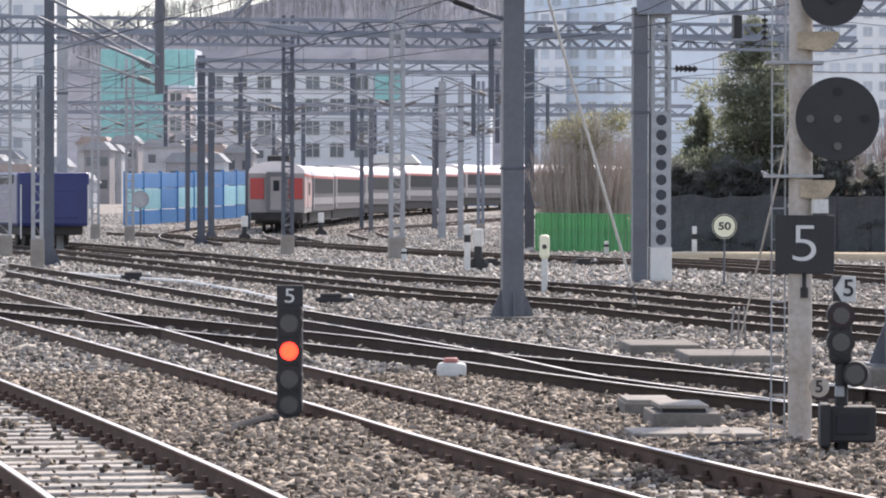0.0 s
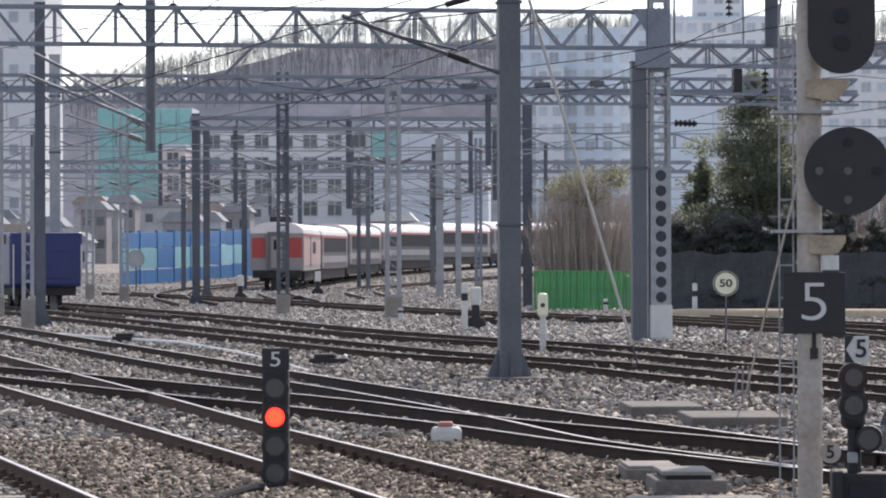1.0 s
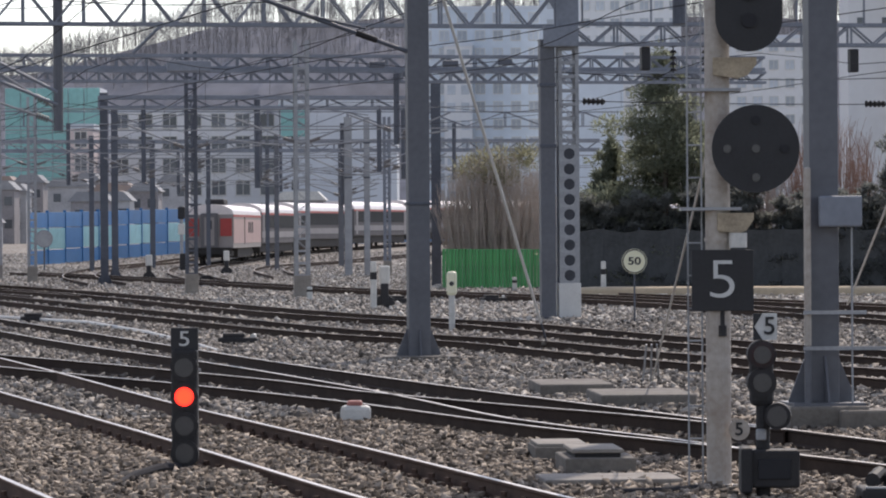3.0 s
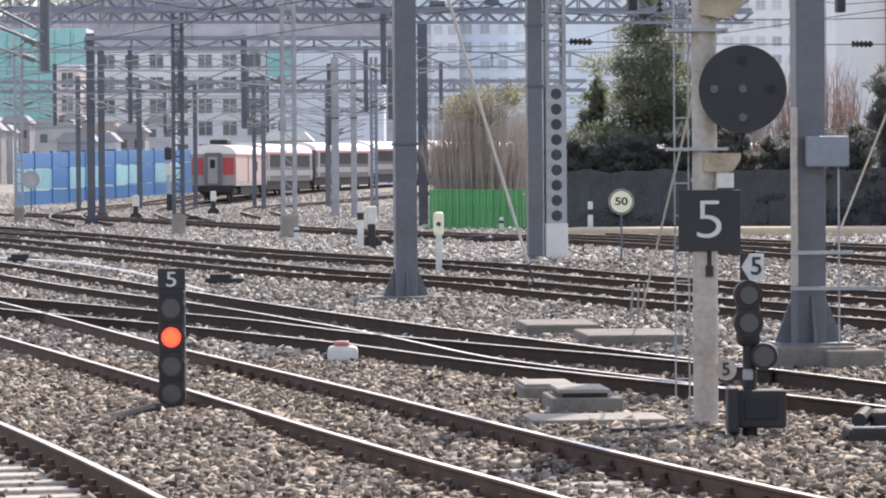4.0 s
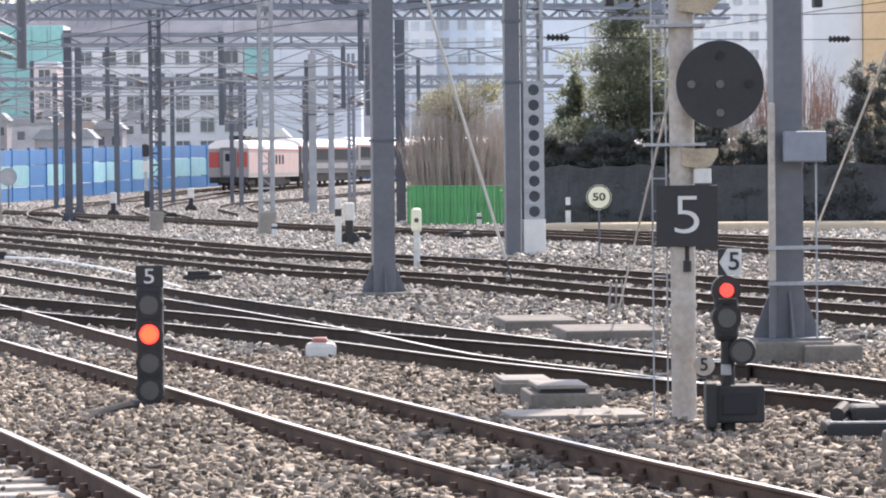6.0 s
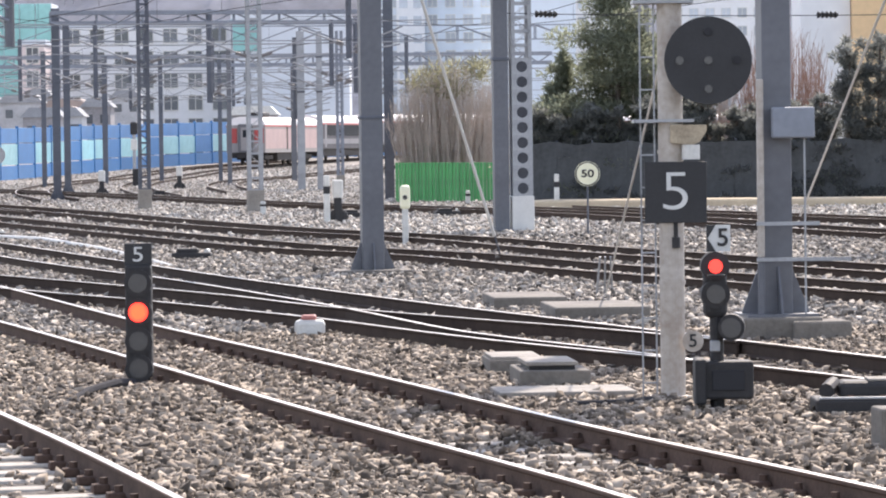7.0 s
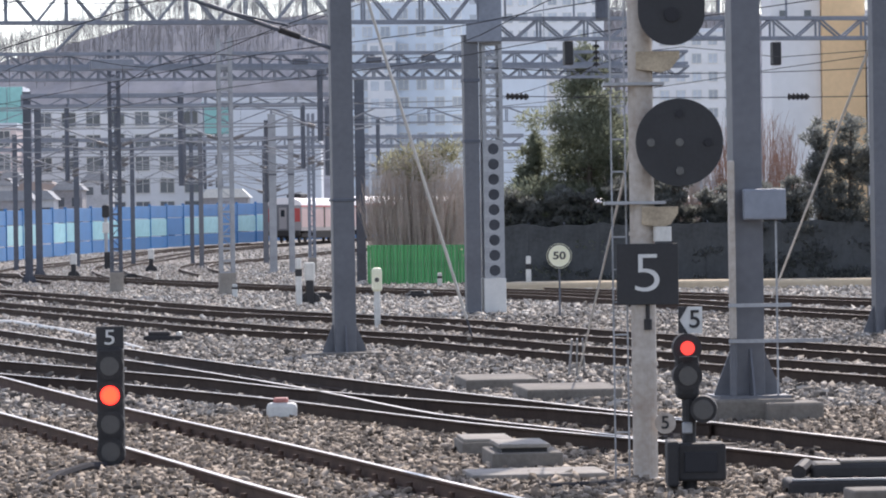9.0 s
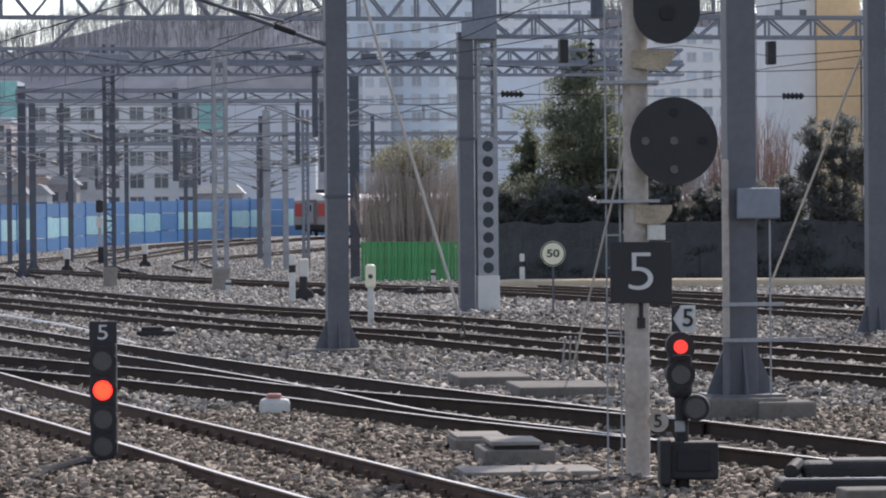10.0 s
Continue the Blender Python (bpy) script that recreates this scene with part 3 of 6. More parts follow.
drop_post((-10.5, 96.8), 4.57, 8.2, 0.24, "pale drop post under the portal beam", M_POLE, [(-2.0, 0.5, 1.3), (-2.0, 0.2, 0.7)])
drop_post((-10.0, 168.0), 3.94, 7.8, 0.26, "dark drop post under a far portal", M_POLE_DK, [(1.6, 0.3, 0.6)])


# ---- signals ----
def post_signal():
    s = thing("signal_post", (1.8, 33.65, 0), "tall pale steel signal post with black heads and a number board", "railway signal")
    bm = BM()
    tube(bm, (0, 0, -0.02), (0, 0, 5.6), 0.103, 24)
    part("post", bm, M_CONC_POST, s)
    bm = BM()
    tube(bm, (0, 0, 0.0), (0, 0, 0.05), 0.2, 16)
    part("base_collar", bm, M_CONC_POST, s)
    for z in (0.97, 2.05):
        bm = BM()
        tube(bm, (0, 0, z), (0, 0, z + 0.03), 0.112, 24)
        part("collar", bm, M_CONC_POST, s)
    bm = BM()
    box(bm, (0.03, -0.11, 1.42), (0.035, 0.03, 0.16), bevel=0.01)
    tube(bm, (0.03, -0.11, 1.27), (0.03, -0.11, 1.36), 0.035, 10)
    part("dark_hook", bm, M_BLACK2, s, "dark hook-shaped fitting")
    # round five-lamp head
    bm = BM()
    disc(bm, (0.3, -0.28, 2.81), 0.36, 0.03, 56)
    head = part("round_backboard", bm, M_BLACK, s, "matt black round backboard")
    for dx, dz in ((0, 0), (0, 0.235), (0, -0.235), (-0.235, 0), (0.235, 0)):
        bm = BM()
        disc(bm, (0.3 + dx, -0.3, 2.81 + dz), 0.035, 0.03, 20)
        part("lamp_lens", bm, M_LENS_DK if dz > 0 or dx > 0 else M_LENS, head, "small unlit lamp")
    bm = BM()
    box(bm, (0.28, -0.12, 2.84), (0.34, 0.26, 0.4), bevel=0.03)
    part("lamp_case", bm, M_BLACK, s)
    # long head
    bm = BM()
    pts = [(0.25 - 0.275 * math.cos(math.pi * k / 20), 3.88 - 0.275 * math.sin(math.pi * k / 20)) for k in range(21)]
    pts += [(0.25 + 0.275 * math.cos(math.pi * k / 20), 4.75 + 0.275 * math.sin(math.pi * k / 20)) for k in range(21)]
    prism(bm, pts, -0.3, -0.27)
    head2 = part("long_backboard", bm, M_BLACK, s, "matt black oblong backboard with rounded ends")
    for i, z in enumerate((4.75, 4.52, 4.3, 4.08, 3.86)):
        bm = BM()
        disc(bm, (0.25, -0.31, z), 0.06, 0.04, 24)
        part("lamp_lens", bm, M_RED if i == 2 else M_LENS_DK, head2, "lit red lamp" if i == 2 else "unlit lamp")
    bm = BM()
    box(bm, (0.25, -0.14, 4.3), (0.3, 0.24, 1.1), bevel=0.03)
    part("lamp_case", bm, M_BLACK, s)
    # number board
    bm = BM()
    box(bm, (0.03, -0.14, 1.73), (0.51, 0.025, 0.505), bevel=0.004)
    nb = part("number_board", bm, M_BLACK, s, "black square board with a pale figure")
    letters("figure", "5", 0.46, M_PLATE, nb, (0.03, -0.158, 1.725), "pale figure five", wide=1.2, bold=-0.012)
    # small round plate low on the post
    bm = BM()
    disc(bm, (0.16, -0.115, 0.5), 0.088, 0.01, 32)
    pl = part("round_plate", bm, M_CONC_POST, s, "small grey round plate")
    letters("figure", "5", 0.15, M_BLACK, pl, (0.16, -0.124, 0.5))
    # tan cable boxes
    for z, w in ((2.2, 0.3), (3.48, 0.36)):
        bm = BM()
        prism(bm, [(0.14 - w / 2, z - 0.06), (0.14 - w / 2, z + 0.085), (0.14 + w / 2, z + 0.085), (0.14 + w / 2, z + 0.03), (0.14 + w * 0.3, z - 0.06), (0.14 + w * 0.1, z - 0.085)], -0.15, 0.05)
        part("cable_box", bm, M_TAN, s, "tan cable box")
    bm = BM()
    tube(bm, (0.16, -0.1, 2.0), (0.16, -0.1, 2.12), 0.075, 16)
    part("white_cap", bm, M_WHITE, s, "white cap")
    # platforms and ladder
    for z in (2.32, 3.3):
        bm = BM()
        box(bm, (-0.06, 0.05, z), (0.5, 0.4, 0.025))
        part("foot_platform", bm, M_POLE_LT, s)
    lad = thing("ladder", (1.8, 33.65, 0), "thin grey steel ladder leaning beside a signal post", "ladder")
    for x in (-0.245, -0.13):
        bm = BM()
        bar(bm, (x, 0.06, 0.0), (x, 0.06, 4.2), 0.014, 0.02)
        part("stile", bm, M_POLE_LT, lad)
    for k in range(15):
        bm = BM()
        bar(bm, (-0.245, 0.06, 0.15 + 0.27 * k), (-0.13, 0.06, 0.15 + 0.27 * k), 0.014, 0.014)
        part("rung", bm, M_POLE_LT, lad)
    return s


post_signal()


def stacked_head(bm, n, r, gap, x=0.0, y0=-0.12, y1=0.12, z=0.0):
    for k in range(n):
        bmesh.ops.create_cone(bm, cap_ends=True, segments=28, radius1=r, radius2=r, depth=y1 - y0, matrix=pose(x, (y0 + y1) / 2, z + k * gap, 90, 0, 0))


def dwarf_signal():
    s = thing("dwarf_signal", (-2.83, 36.4, 0), "black four-lamp dwarf signal showing red, among the ballast", "railway signal")
    bm = BM()
    box(bm, (0, 0, 1.2), (0.245, 0.06, 0.2), bevel=0.006)
    nb = part("number_board", bm, M_BLACK, s, "black board with a white figure")
    letters("figure", "5", 0.19, M_PLATE, nb, (0, -0.036, 1.195), "white figure five", wide=1.2, bold=0.0)
    bm = BM()
    box(bm, (0, 0.02, 0.6), (0.235, 0.2, 1.02), bevel=0.03)
    body = part("lamp_housing", bm, M_BLACK2, s)
    for i, z in enumerate((0.945, 0.685, 0.425, 0.18)):
        bm = BM()
        disc(bm, (0, -0.07, z), 0.124, 0.06, 32)
        part("lamp_rim", bm, M_BLACK2, body)
        bm = BM()
        disc(bm, (0, -0.1, z), 0.085, 0.02, 32)
        part("lamp_lens", bm, M_RED if i == 1 else M_LENS, body, "lit red lamp" if i == 1 else "unlit grey lamp")
        if i == 1:
            bm = BM()
            disc(bm, (0, -0.112, z), 0.064, 0.006, 28)
            part("lamp_centre", bm, M_HOT, body, "bright orange lamp centre")
    bm = BM()
    tube(bm, (0, 0.02, -0.05), (0, 0.02, 0.15), 0.09, 16)
    part("stub", bm, M_BLACK2, s)


dwarf_signal()


def shunt_signal():
    s = thing("shunting_signal", (2.09, 32.2, 0), "low black shunting signal with a red lamp and an arrow board", "railway signal")
    bm = BM()
    box(bm, (0.03, 0, 0.26), (0.46, 0.3, 0.3), bevel=0.02)
    case = part("case", bm, M_BLACK2, s)
    bm = BM()
    box(bm, (0.06, -0.155, 0.26), (0.26, 0.02, 0.16), bevel=0.006)
    part("cover_plate", bm, M_LENS_DK, case, "dusty grey cover plate")
    bm = BM()
    box(bm, (-0.16, -0.02, 0.25), (0.09, 0.36, 0.36), bevel=0.02)
    part("case_flange", bm, M_BLACK2, s)
    bm = BM()
    tube(bm, (-0.02, 0, -0.05), (-0.02, 0, 0.2), 0.06, 14)
    part("stub", bm, M_BLACK2, s)
    bm = BM()
    tube(bm, (-0.02, 0, 0.4), (-0.02, 0, 0.8), 0.055, 12)
    box(bm, (-0.03, 0, 0.98), (0.19, 0.16, 0.46), bevel=0.05)
    part("lamp_housing", bm, M_BLACK2, s)
    bm = BM()
    stacked_head(bm, 2, 0.115, 0.22, -0.03, -0.11, 0.09, 0.94)
    hd = part("lamp_head", bm, M_BLACK2, s)
    for i, z in enumerate((1.16, 0.94)):
        bm = BM()
        disc(bm, (-0.03, -0.12, z), 0.055 if i == 0 else 0.075, 0.025, 24)
        part("lamp_lens", bm, M_RED_DIM if i == 0 else M_LENS, hd, "lit red lamp" if i == 0 else "unlit lamp")
    # added cover: hides the glowing lens to stand in for an unlit lamp
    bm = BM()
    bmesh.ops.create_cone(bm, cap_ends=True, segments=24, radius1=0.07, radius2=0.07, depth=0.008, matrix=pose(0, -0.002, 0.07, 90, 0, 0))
    shutter = part("lamp_off_cover", bm, M_LENS, s, "dark cover added over the red lamp to make it look unlit")
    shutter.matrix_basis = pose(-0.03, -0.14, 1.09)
    bm = BM()
    tube(bm, (0.08, -0.24, 0.68), (0.1, 0.0, 0.68), 0.105, 24)
    low = part("lower_lamp", bm, M_BLACK2, s)
    bm = BM()
    tube(bm, (0.078, -0.25, 0.68), (0.08, -0.238, 0.68), 0.08, 24)
    part("lamp_lens", bm, M_LENS, low)
    bm = BM()
    box(bm, (-0.04, -0.09, 0.53), (0.08, 0.05, 0.09), bevel=0.012)
    part("bracket", bm, M_POLE_LT, s, "pale bracket on the neck")
    bm = BM()
    box(bm, (0.0, -0.02, 1.38), (0.19, 0.012, 0.21))
    ab = part("arrow_board", bm, M_PLATE, s, "white board with a black arrow")
    bm = BM()
    prism(bm, [(-0.095, 1.275), (-0.095, 1.485), (-0.02, 1.485), (-0.085, 1.38), (-0.02, 1.275)], -0.034, -0.0265)
    part("arrow", bm, M_BLACK, ab, "black arrow ground")
    letters("figure", "5", 0.2, M_BLACK, ab, (0.035, -0.034, 1.38), "black figure five")
    return shutter


LAMP_OFF_COVER = shunt_signal()


def speed_sign():
    s = thing("speed_sign", (3.05, 92.5, 0), "round cream speed-limit sign on a thin post", "road sign")
    bm = BM()
    tube(bm, (0, 0, -0.05), (0, 0, 1.3), 0.022, 8)
    part("post", bm, M_POLE_DK, s)
    bm = BM()
    disc(bm, (0, -0.03, 1.42), 0.285, 0.02, 40)
    f = part("face", bm, M_CREAM, s)
    bm = BM()
    bmesh.ops.create_circle(bm, segments=40, radius=0.275, matrix=pose(0, -0.042, 1.42, 90, 0, 0))
    ring = bmesh.ops.extrude_edge_only(bm, edges=bm.edges[:])
    for v in (g for g in ring["geom"] if isinstance(g, bmesh.types.BMVert)):
        v.co = Vector((v.co.x * 0.9, v.co.y, 1.42 + (v.co.z - 1.42) * 0.9))
    part("rim", bm, M_BLACK2, f, "thin dark rim")
    letters("speed_number", "50", 0.24, M_BLACK, f, (0, -0.045, 1.42), "black figures", wide=1.25, bold=0.02)


speed_sign()

# ---- green fence ----
def green_fence():
    f = thing("green_fence", (0, 0, 0), "bright green ribbed sheet-metal fence beside the yard", "fence")
    a, b = Vector((-2.15, 151.0)), Vector((1.6, 149.0))
    n = 30
    for i in range(n):
        q = a.lerp(b, (i + 0.5) / n)
        bm = BM()
        box(bm, (0, 0, 0.73), (0.118, 0.03, 1.46 - 0.002 * i), bevel=0.006)
        o = part("panel", bm, M_GREEN, f)
        o.matrix_basis = pose(q.x, q.y + (0.03 if i % 2 else 0), 0, 0, 0, -30)


green_fence()


# ---- dark mesh fence along the hedge ----
M_MESH = mat("dark_slate_screen", (0.084, 0.088, 0.09), 0.9, 0, 0.35, 0.8, 0.2, 12, rand=0.03, spec=0.1)


def dark_fence():
    f = thing("screen_fence", (0, 0, 0), "dark slate mesh screen fence in front of the hedge", "fence")
    a, b = Vector((2.3, 138.2)), Vector((19.0, 133.8))
    n = 14
    d = (b - a) / n
    rz = math.degrees(math.atan2(d.y, d.x))
    rng = random.Random(5)
    for i in range(n):
        q = a + d * (i + 0.5)
        h = 2.1
        bm = BM()
        bmesh.ops.create_grid(bm, x_segments=10, y_segments=4, size=0.5, matrix=Matrix.Diagonal((d.length + 0.02, h, 1, 1)))
        bmesh.ops.rotate(bm, verts=bm.verts, matrix=Matrix.Rotation(radians(90), 3, "X"))
        for v in bm.verts:
            v.co.z += h / 2 + (0.12 * noise.noise(Vector((v.co.x * 1.1 + i * d.length * 1.1, 0, 0))) if v.co.z > h * 0.45 else 0)
            v.co.y += 0.06 * noise.noise(Vector((v.co.x * 2.2 + i * 5, v.co.z * 0.6, 1)))
        bmesh.ops.solidify(bm, geom=bm.faces[:], thickness=0.02)
        o = part("screen", bm, M_MESH, f)
        o.matrix_basis = pose(q.x, q.y, 0, 0, 0, rz)
        bm = BM()
        tube(bm, (0, 0.12, -0.05), (0, 0.12, 2.2), 0.03, 8)
        o = part("post", bm, M_POLE_DK, f)
        o.matrix_basis = pose(*(a + d * i), 0, 0, 0, rz)


dark_fence()


# ---- train ----
def make_bm_side(bm, L, W, prof):
    """Pulls a cross-section of (y, z) along x."""
    a = [bm.verts.new((-L / 2, y, z)) for y, z in prof]
    b = [bm.verts.new((L / 2, y, z)) for y, z in prof]
    n = len(a)
    bm.faces.new(a[::-1])
    bm.faces.new(b)
    for i in range(n):
        bm.faces.new((a[i], a[(i + 1) % n], b[(i + 1) % n], b[i]))
    bmesh.ops.recalc_face_normals(bm, faces=bm.faces)


M_COACH = mat("coach_grey_paint", (0.16, 0.155, 0.16), 0.7, 0.0, 0.12, 0.8, spec=0.05)
M_COACH_LT = mat("coach_pale_paint", (0.34, 0.33, 0.335), 0.7, 0.0, 0.12, 0.8, spec=0.05)
M_PINK = mat("coach_faded_red", (0.48, 0.32, 0.305), 0.5, 0, 0.15, 0.8)
M_CRED = mat("coach_red", (0.42, 0.05, 0.045), 0.45, 0, 0.12, 1.0)
M_ROOF = mat("coach_roof_silver", (0.72, 0.66, 0.65), 0.35, 0.2, 0.12, 0.6)
M_CREAM2 = mat("coach_cream", (0.3, 0.27, 0.26), 0.5, 0, 0.12, 1.0)
M_UNDER = mat("underframe_grime", (0.04, 0.036, 0.034), 0.85, 0, 0.3, 2.0)


def coach(end_car, label):
    c = thing("coach", (0, 0, 0), label, "train car", "cars of the departing train")
    L, W = 22.6, 2.95
    prof = [(-W / 2, 0.95), (W / 2, 0.95), (W / 2, 3.05), (-W / 2, 3.05)]
    bm = BM()
    make_bm_side(bm, L, W, prof)
    part("body", bm, M_CREAM2 if end_car else M_COACH, c)
    bm = BM()
    rp = [(W / 2 * math.cos(math.pi * k / 12), 3.05 + 0.64 * math.sin(math.pi * k / 12) ** 0.8) for k in range(13)]
    make_bm_side(bm, L, W, rp)
    part("roof", bm, M_ROOF, c, "pale silver roof")
    for sy in (-1, 1):
        y = sy * (W / 2 + 0.012)
        bm = BM()
        if end_car:
            box(bm, (0, y, 2.0), (L - 0.3, 0.02, 1.5))
            part("side_panel", bm, M_PINK, c, "faded red side")
            for k in range(3):
                bm = BM()
                box(bm, (-L / 2 + 12.0 + 1.5 * k, y + sy * 0.014, 2.25), (0.8, 0.02, 0.7), bevel=0.008)
                part("window", bm, M_GLASS, c)
            bm = BM()
            box(bm, (-L / 2 + 8.6, y + sy * 0.014, 2.05), (0.5, 0.02, 1.7), bevel=0.008)
            part("door", bm, M_UNDER, c, "dark doorway")
        else:
            box(bm, (0, y, 2.45), (L - 1.8, 0.02, 0.85), bevel=0.008)
            part("window_band", bm, M_GLASS, c, "dark ribbon window")
            bm = BM()
            box(bm, (0, y, 1.55), (L - 0.2, 0.02, 0.42))
            part("pale_stripe", bm, M_COACH_LT, c, "pale stripe")
            for e in (-1, 1):
                bm = BM()
                box(bm, (e * (L / 2 - 1.1), y + sy * 0.012, 2.0), (0.75, 0.02, 1.9), bevel=0.008)
                part("door", bm, M_COACH_LT, c)
        bm = BM()
        box(bm, (0, y, 2.97), (L, 0.03, 0.14))
        part("red_line", bm, M_CRED, c, "red line under the eaves")
    for e in (-1, 1):
        bm = BM()
        box(bm, (e * 7.9, 0, 0.6), (3.1, 2.2, 0.35), bevel=0.05)
        bg = part("bogie", bm, M_UNDER, c, "dark bogie")
        for wx in (-1.05, 1.05):
            for sy in (-1, 1):
                bm = BM()
                bmesh.ops.create_cone(bm, cap_ends=True, segments=20, radius1=0.43, radius2=0.43, depth=0.13, matrix=pose(e * 7.9 + wx, sy * 0.75, 0.43, 90, 0, 0))
                part("wheel", bm, M_UNDER, bg)
    bm = BM()
    box(bm, (0, 0, 0.66), (L - 0.4 if not end_car else 11.5, 2.6, 0.66), bevel=0.06)
    part("underframe_skirt", bm, M_UNDER, c, "grimy dark skirt")
    if end_car:
        x = -L / 2 - 0.03
        for sy in (-1, 1):
            bm = BM()
            box(bm, (x, sy * 1.02, 2.25), (0.05, 0.72, 1.1), bevel=0.01)
            part("end_panel", bm, M_CRED, c, "red end panel")
            bm = BM()
            tube(bm, (x - 0.35, sy * 0.9, 0.85), (x + 0.05, sy * 0.9, 0.85), 0.14, 14)
            part("buffer", bm, M_UNDER, c)
        bm = BM()
        box(bm, (x - 0.12, 0, 2.05), (0.3, 1.05, 2.15), bevel=0.05)
        gw = part("gangway", bm, M_COACH, c, "grey gangway frame")
        bm = BM()
        box(bm, (x - 0.28, 0, 2.0), (0.04, 0.62, 1.75), bevel=0.01)
        part("gangway_door", bm, M_CREAM2, gw)
        bm = BM()
        box(bm, (x - 0.31, 0, 2.4), (0.02, 0.32, 0.55), bevel=0.005)
        part("door_window", bm, M_GLASS, gw)
        bm = BM()
        box(bm, (x - 0.02, 0, 0.78), (0.2, 2.7, 0.42), bevel=0.03)
        part("buffer_beam", bm, M_UNDER, c)
        bm = BM()
        box(bm, (-L / 2 + 5.0, 0, 3.85), (2.6, 1.2, 0.36), bevel=0.1)
        part("roof_ventilator", bm, M_BLACK2, c, "dark roof ventilator")
    return c


COACHES = [coach(True, "faded red and cream power car at the tail of the train")]
mid_coach = coach(False, "grey passenger coach with dark windows and a silver roof")
COACHES.append(mid_coach)
for k in range(6):
    COACHES.append(copy_thing(mid_coach, Matrix()))


# ---- noise barrier, buildings, hill ----
M_BLUE = mat("blue_barrier_paint", (0.022, 0.17, 0.42), 0.5, 0, 0.15, 0.5, rand=0.08)
M_CYAN = mat("clear_barrier_pane", (0.36, 0.68, 0.74), 0.25, 0, 0.2, 0.4, rand=0.25)


def noise_barrier():
    ctrl = [(-30.6, 264.0), (-27.5, 290.0), (-24.0, 318.0), (-19.0, 345.0), (-12.0, 370.0), (-4.0, 392.0), (8.0, 415.0)]
    w = thing("noise_barrier", (0, 0, 0), "blue steel noise barrier with pale translucent panes", "noise barrier")
    pts = smooth(ctrl, 4.6)
    for i, (a, b) in enumerate(zip(pts, pts[1:])):
        z = rise(a.y)
        d = b - a
        rz = math.degrees(math.atan2(d.y, d.x))
        c = (a + b) / 2
        for z0, z1, mt, nm in ((0, 1.0, M_BLUE, "lower_panel"), (1.0, 2.45, M_CYAN if i % 6 not in (2, 5) else M_BLUE, "pane"), (2.45, 3.5, M_BLUE, "upper_panel")):
            bm = BM()
            box(bm, (0, 0, (z0 + z1) / 2), (d.length - 0.12, 0.1, z1 - z0 - 0.05), bevel=0.01)
            o = part(nm, bm, mt, w)
            o.matrix_basis = pose(c.x, c.y, z, 0, 0, rz)
        bm = BM()
        box(bm, (0, 0, 1.78), (0.14, 0.2, 3.6))
        o = part("post", bm, M_BLUE, w)
        o.matrix_basis = pose(a.x, a.y, z, 0, 0, rz)


noise_barrier()


# ---- sleepers, clips and ballast stones ----
def resample(ctrl, step):
    pts = smooth(ctrl, 0.1)
    out, acc = [pts[0]], 0.0
    for a, b in zip(pts, pts[1:]):
        acc += (b - a).length
        if acc >= step:
            out.append(b)
            acc = 0.0
    return out


def raw_mesh(name, verts, faces, material):
    me = bpy.data.meshes.new(name)
    me.from_pydata(verts, [], faces)
    me.materials.append(material)
    me.update()
    return me


def sleeper_mesh():
    bm = BM()
    box(bm, (0, 0, -0.09), (2.4, 0.25, 0.18), bevel=0.02)
    me = bpy.data.meshes.new("sleeper")
    bm.to_mesh(me)
    bm.free()
    me.materials.append(M_SLEEPER)
    return me


def clip_mesh():
    bm = BM()
    box(bm, (0, 0, 0.03), (0.11, 0.12, 0.06), bevel=0.012)
    tube(bm, (-0.02, 0, 0.05), (-0.02, 0, 0.1), 0.028, 8)
    me = bpy.data.meshes.new("rail_clip")
    bm.to_mesh(me)
    bm.free()
    me.materials.append(M_RAIL)
    return me


SLEEPER, CLIP = sleeper_mesh(), clip_mesh()


def sleepers(parent, ctrl, z, y0, y1):
    pts = [q for q in resample(ctrl, 0.6)]
    for i, q in enumerate(pts[1:-1], 1):
        if not y0 < q.y < y1:
            continue
        d = (pts[i + 1] - pts[i - 1]).normalized()
        rz = math.degrees(math.atan2(-d.x, d.y))
        s = new("sleeper", SLEEPER)
        s.parent = parent
        s.matrix_basis = pose(q.x, q.y, z + random.uniform(-0.006, 0.004), random.uniform(-0.5, 0.5), 0, rz + random.uniform(-0.8, 0.8))
        for off in (-0.75, 0.75):
            for sd in (-0.115, 0.115):
                k = new("rail_clip", CLIP)
                k.parent = parent
                n = Vector((d.y, -d.x))
                p = q + n * (off + sd)
                k.matrix_basis = pose(p.x, p.y, 0.004, 0, 0, rz + (180 if sd < 0 else 0))


CENTRE_1 = offset(LINE_A, 0.75)
sleepers(track_near, CENTRE_1, 0.003, 18, 47)
CENTRE_2 = offset(LINE_C, -0.75)
sleepers(track_second, CENTRE_2, -0.002, 20, 44)


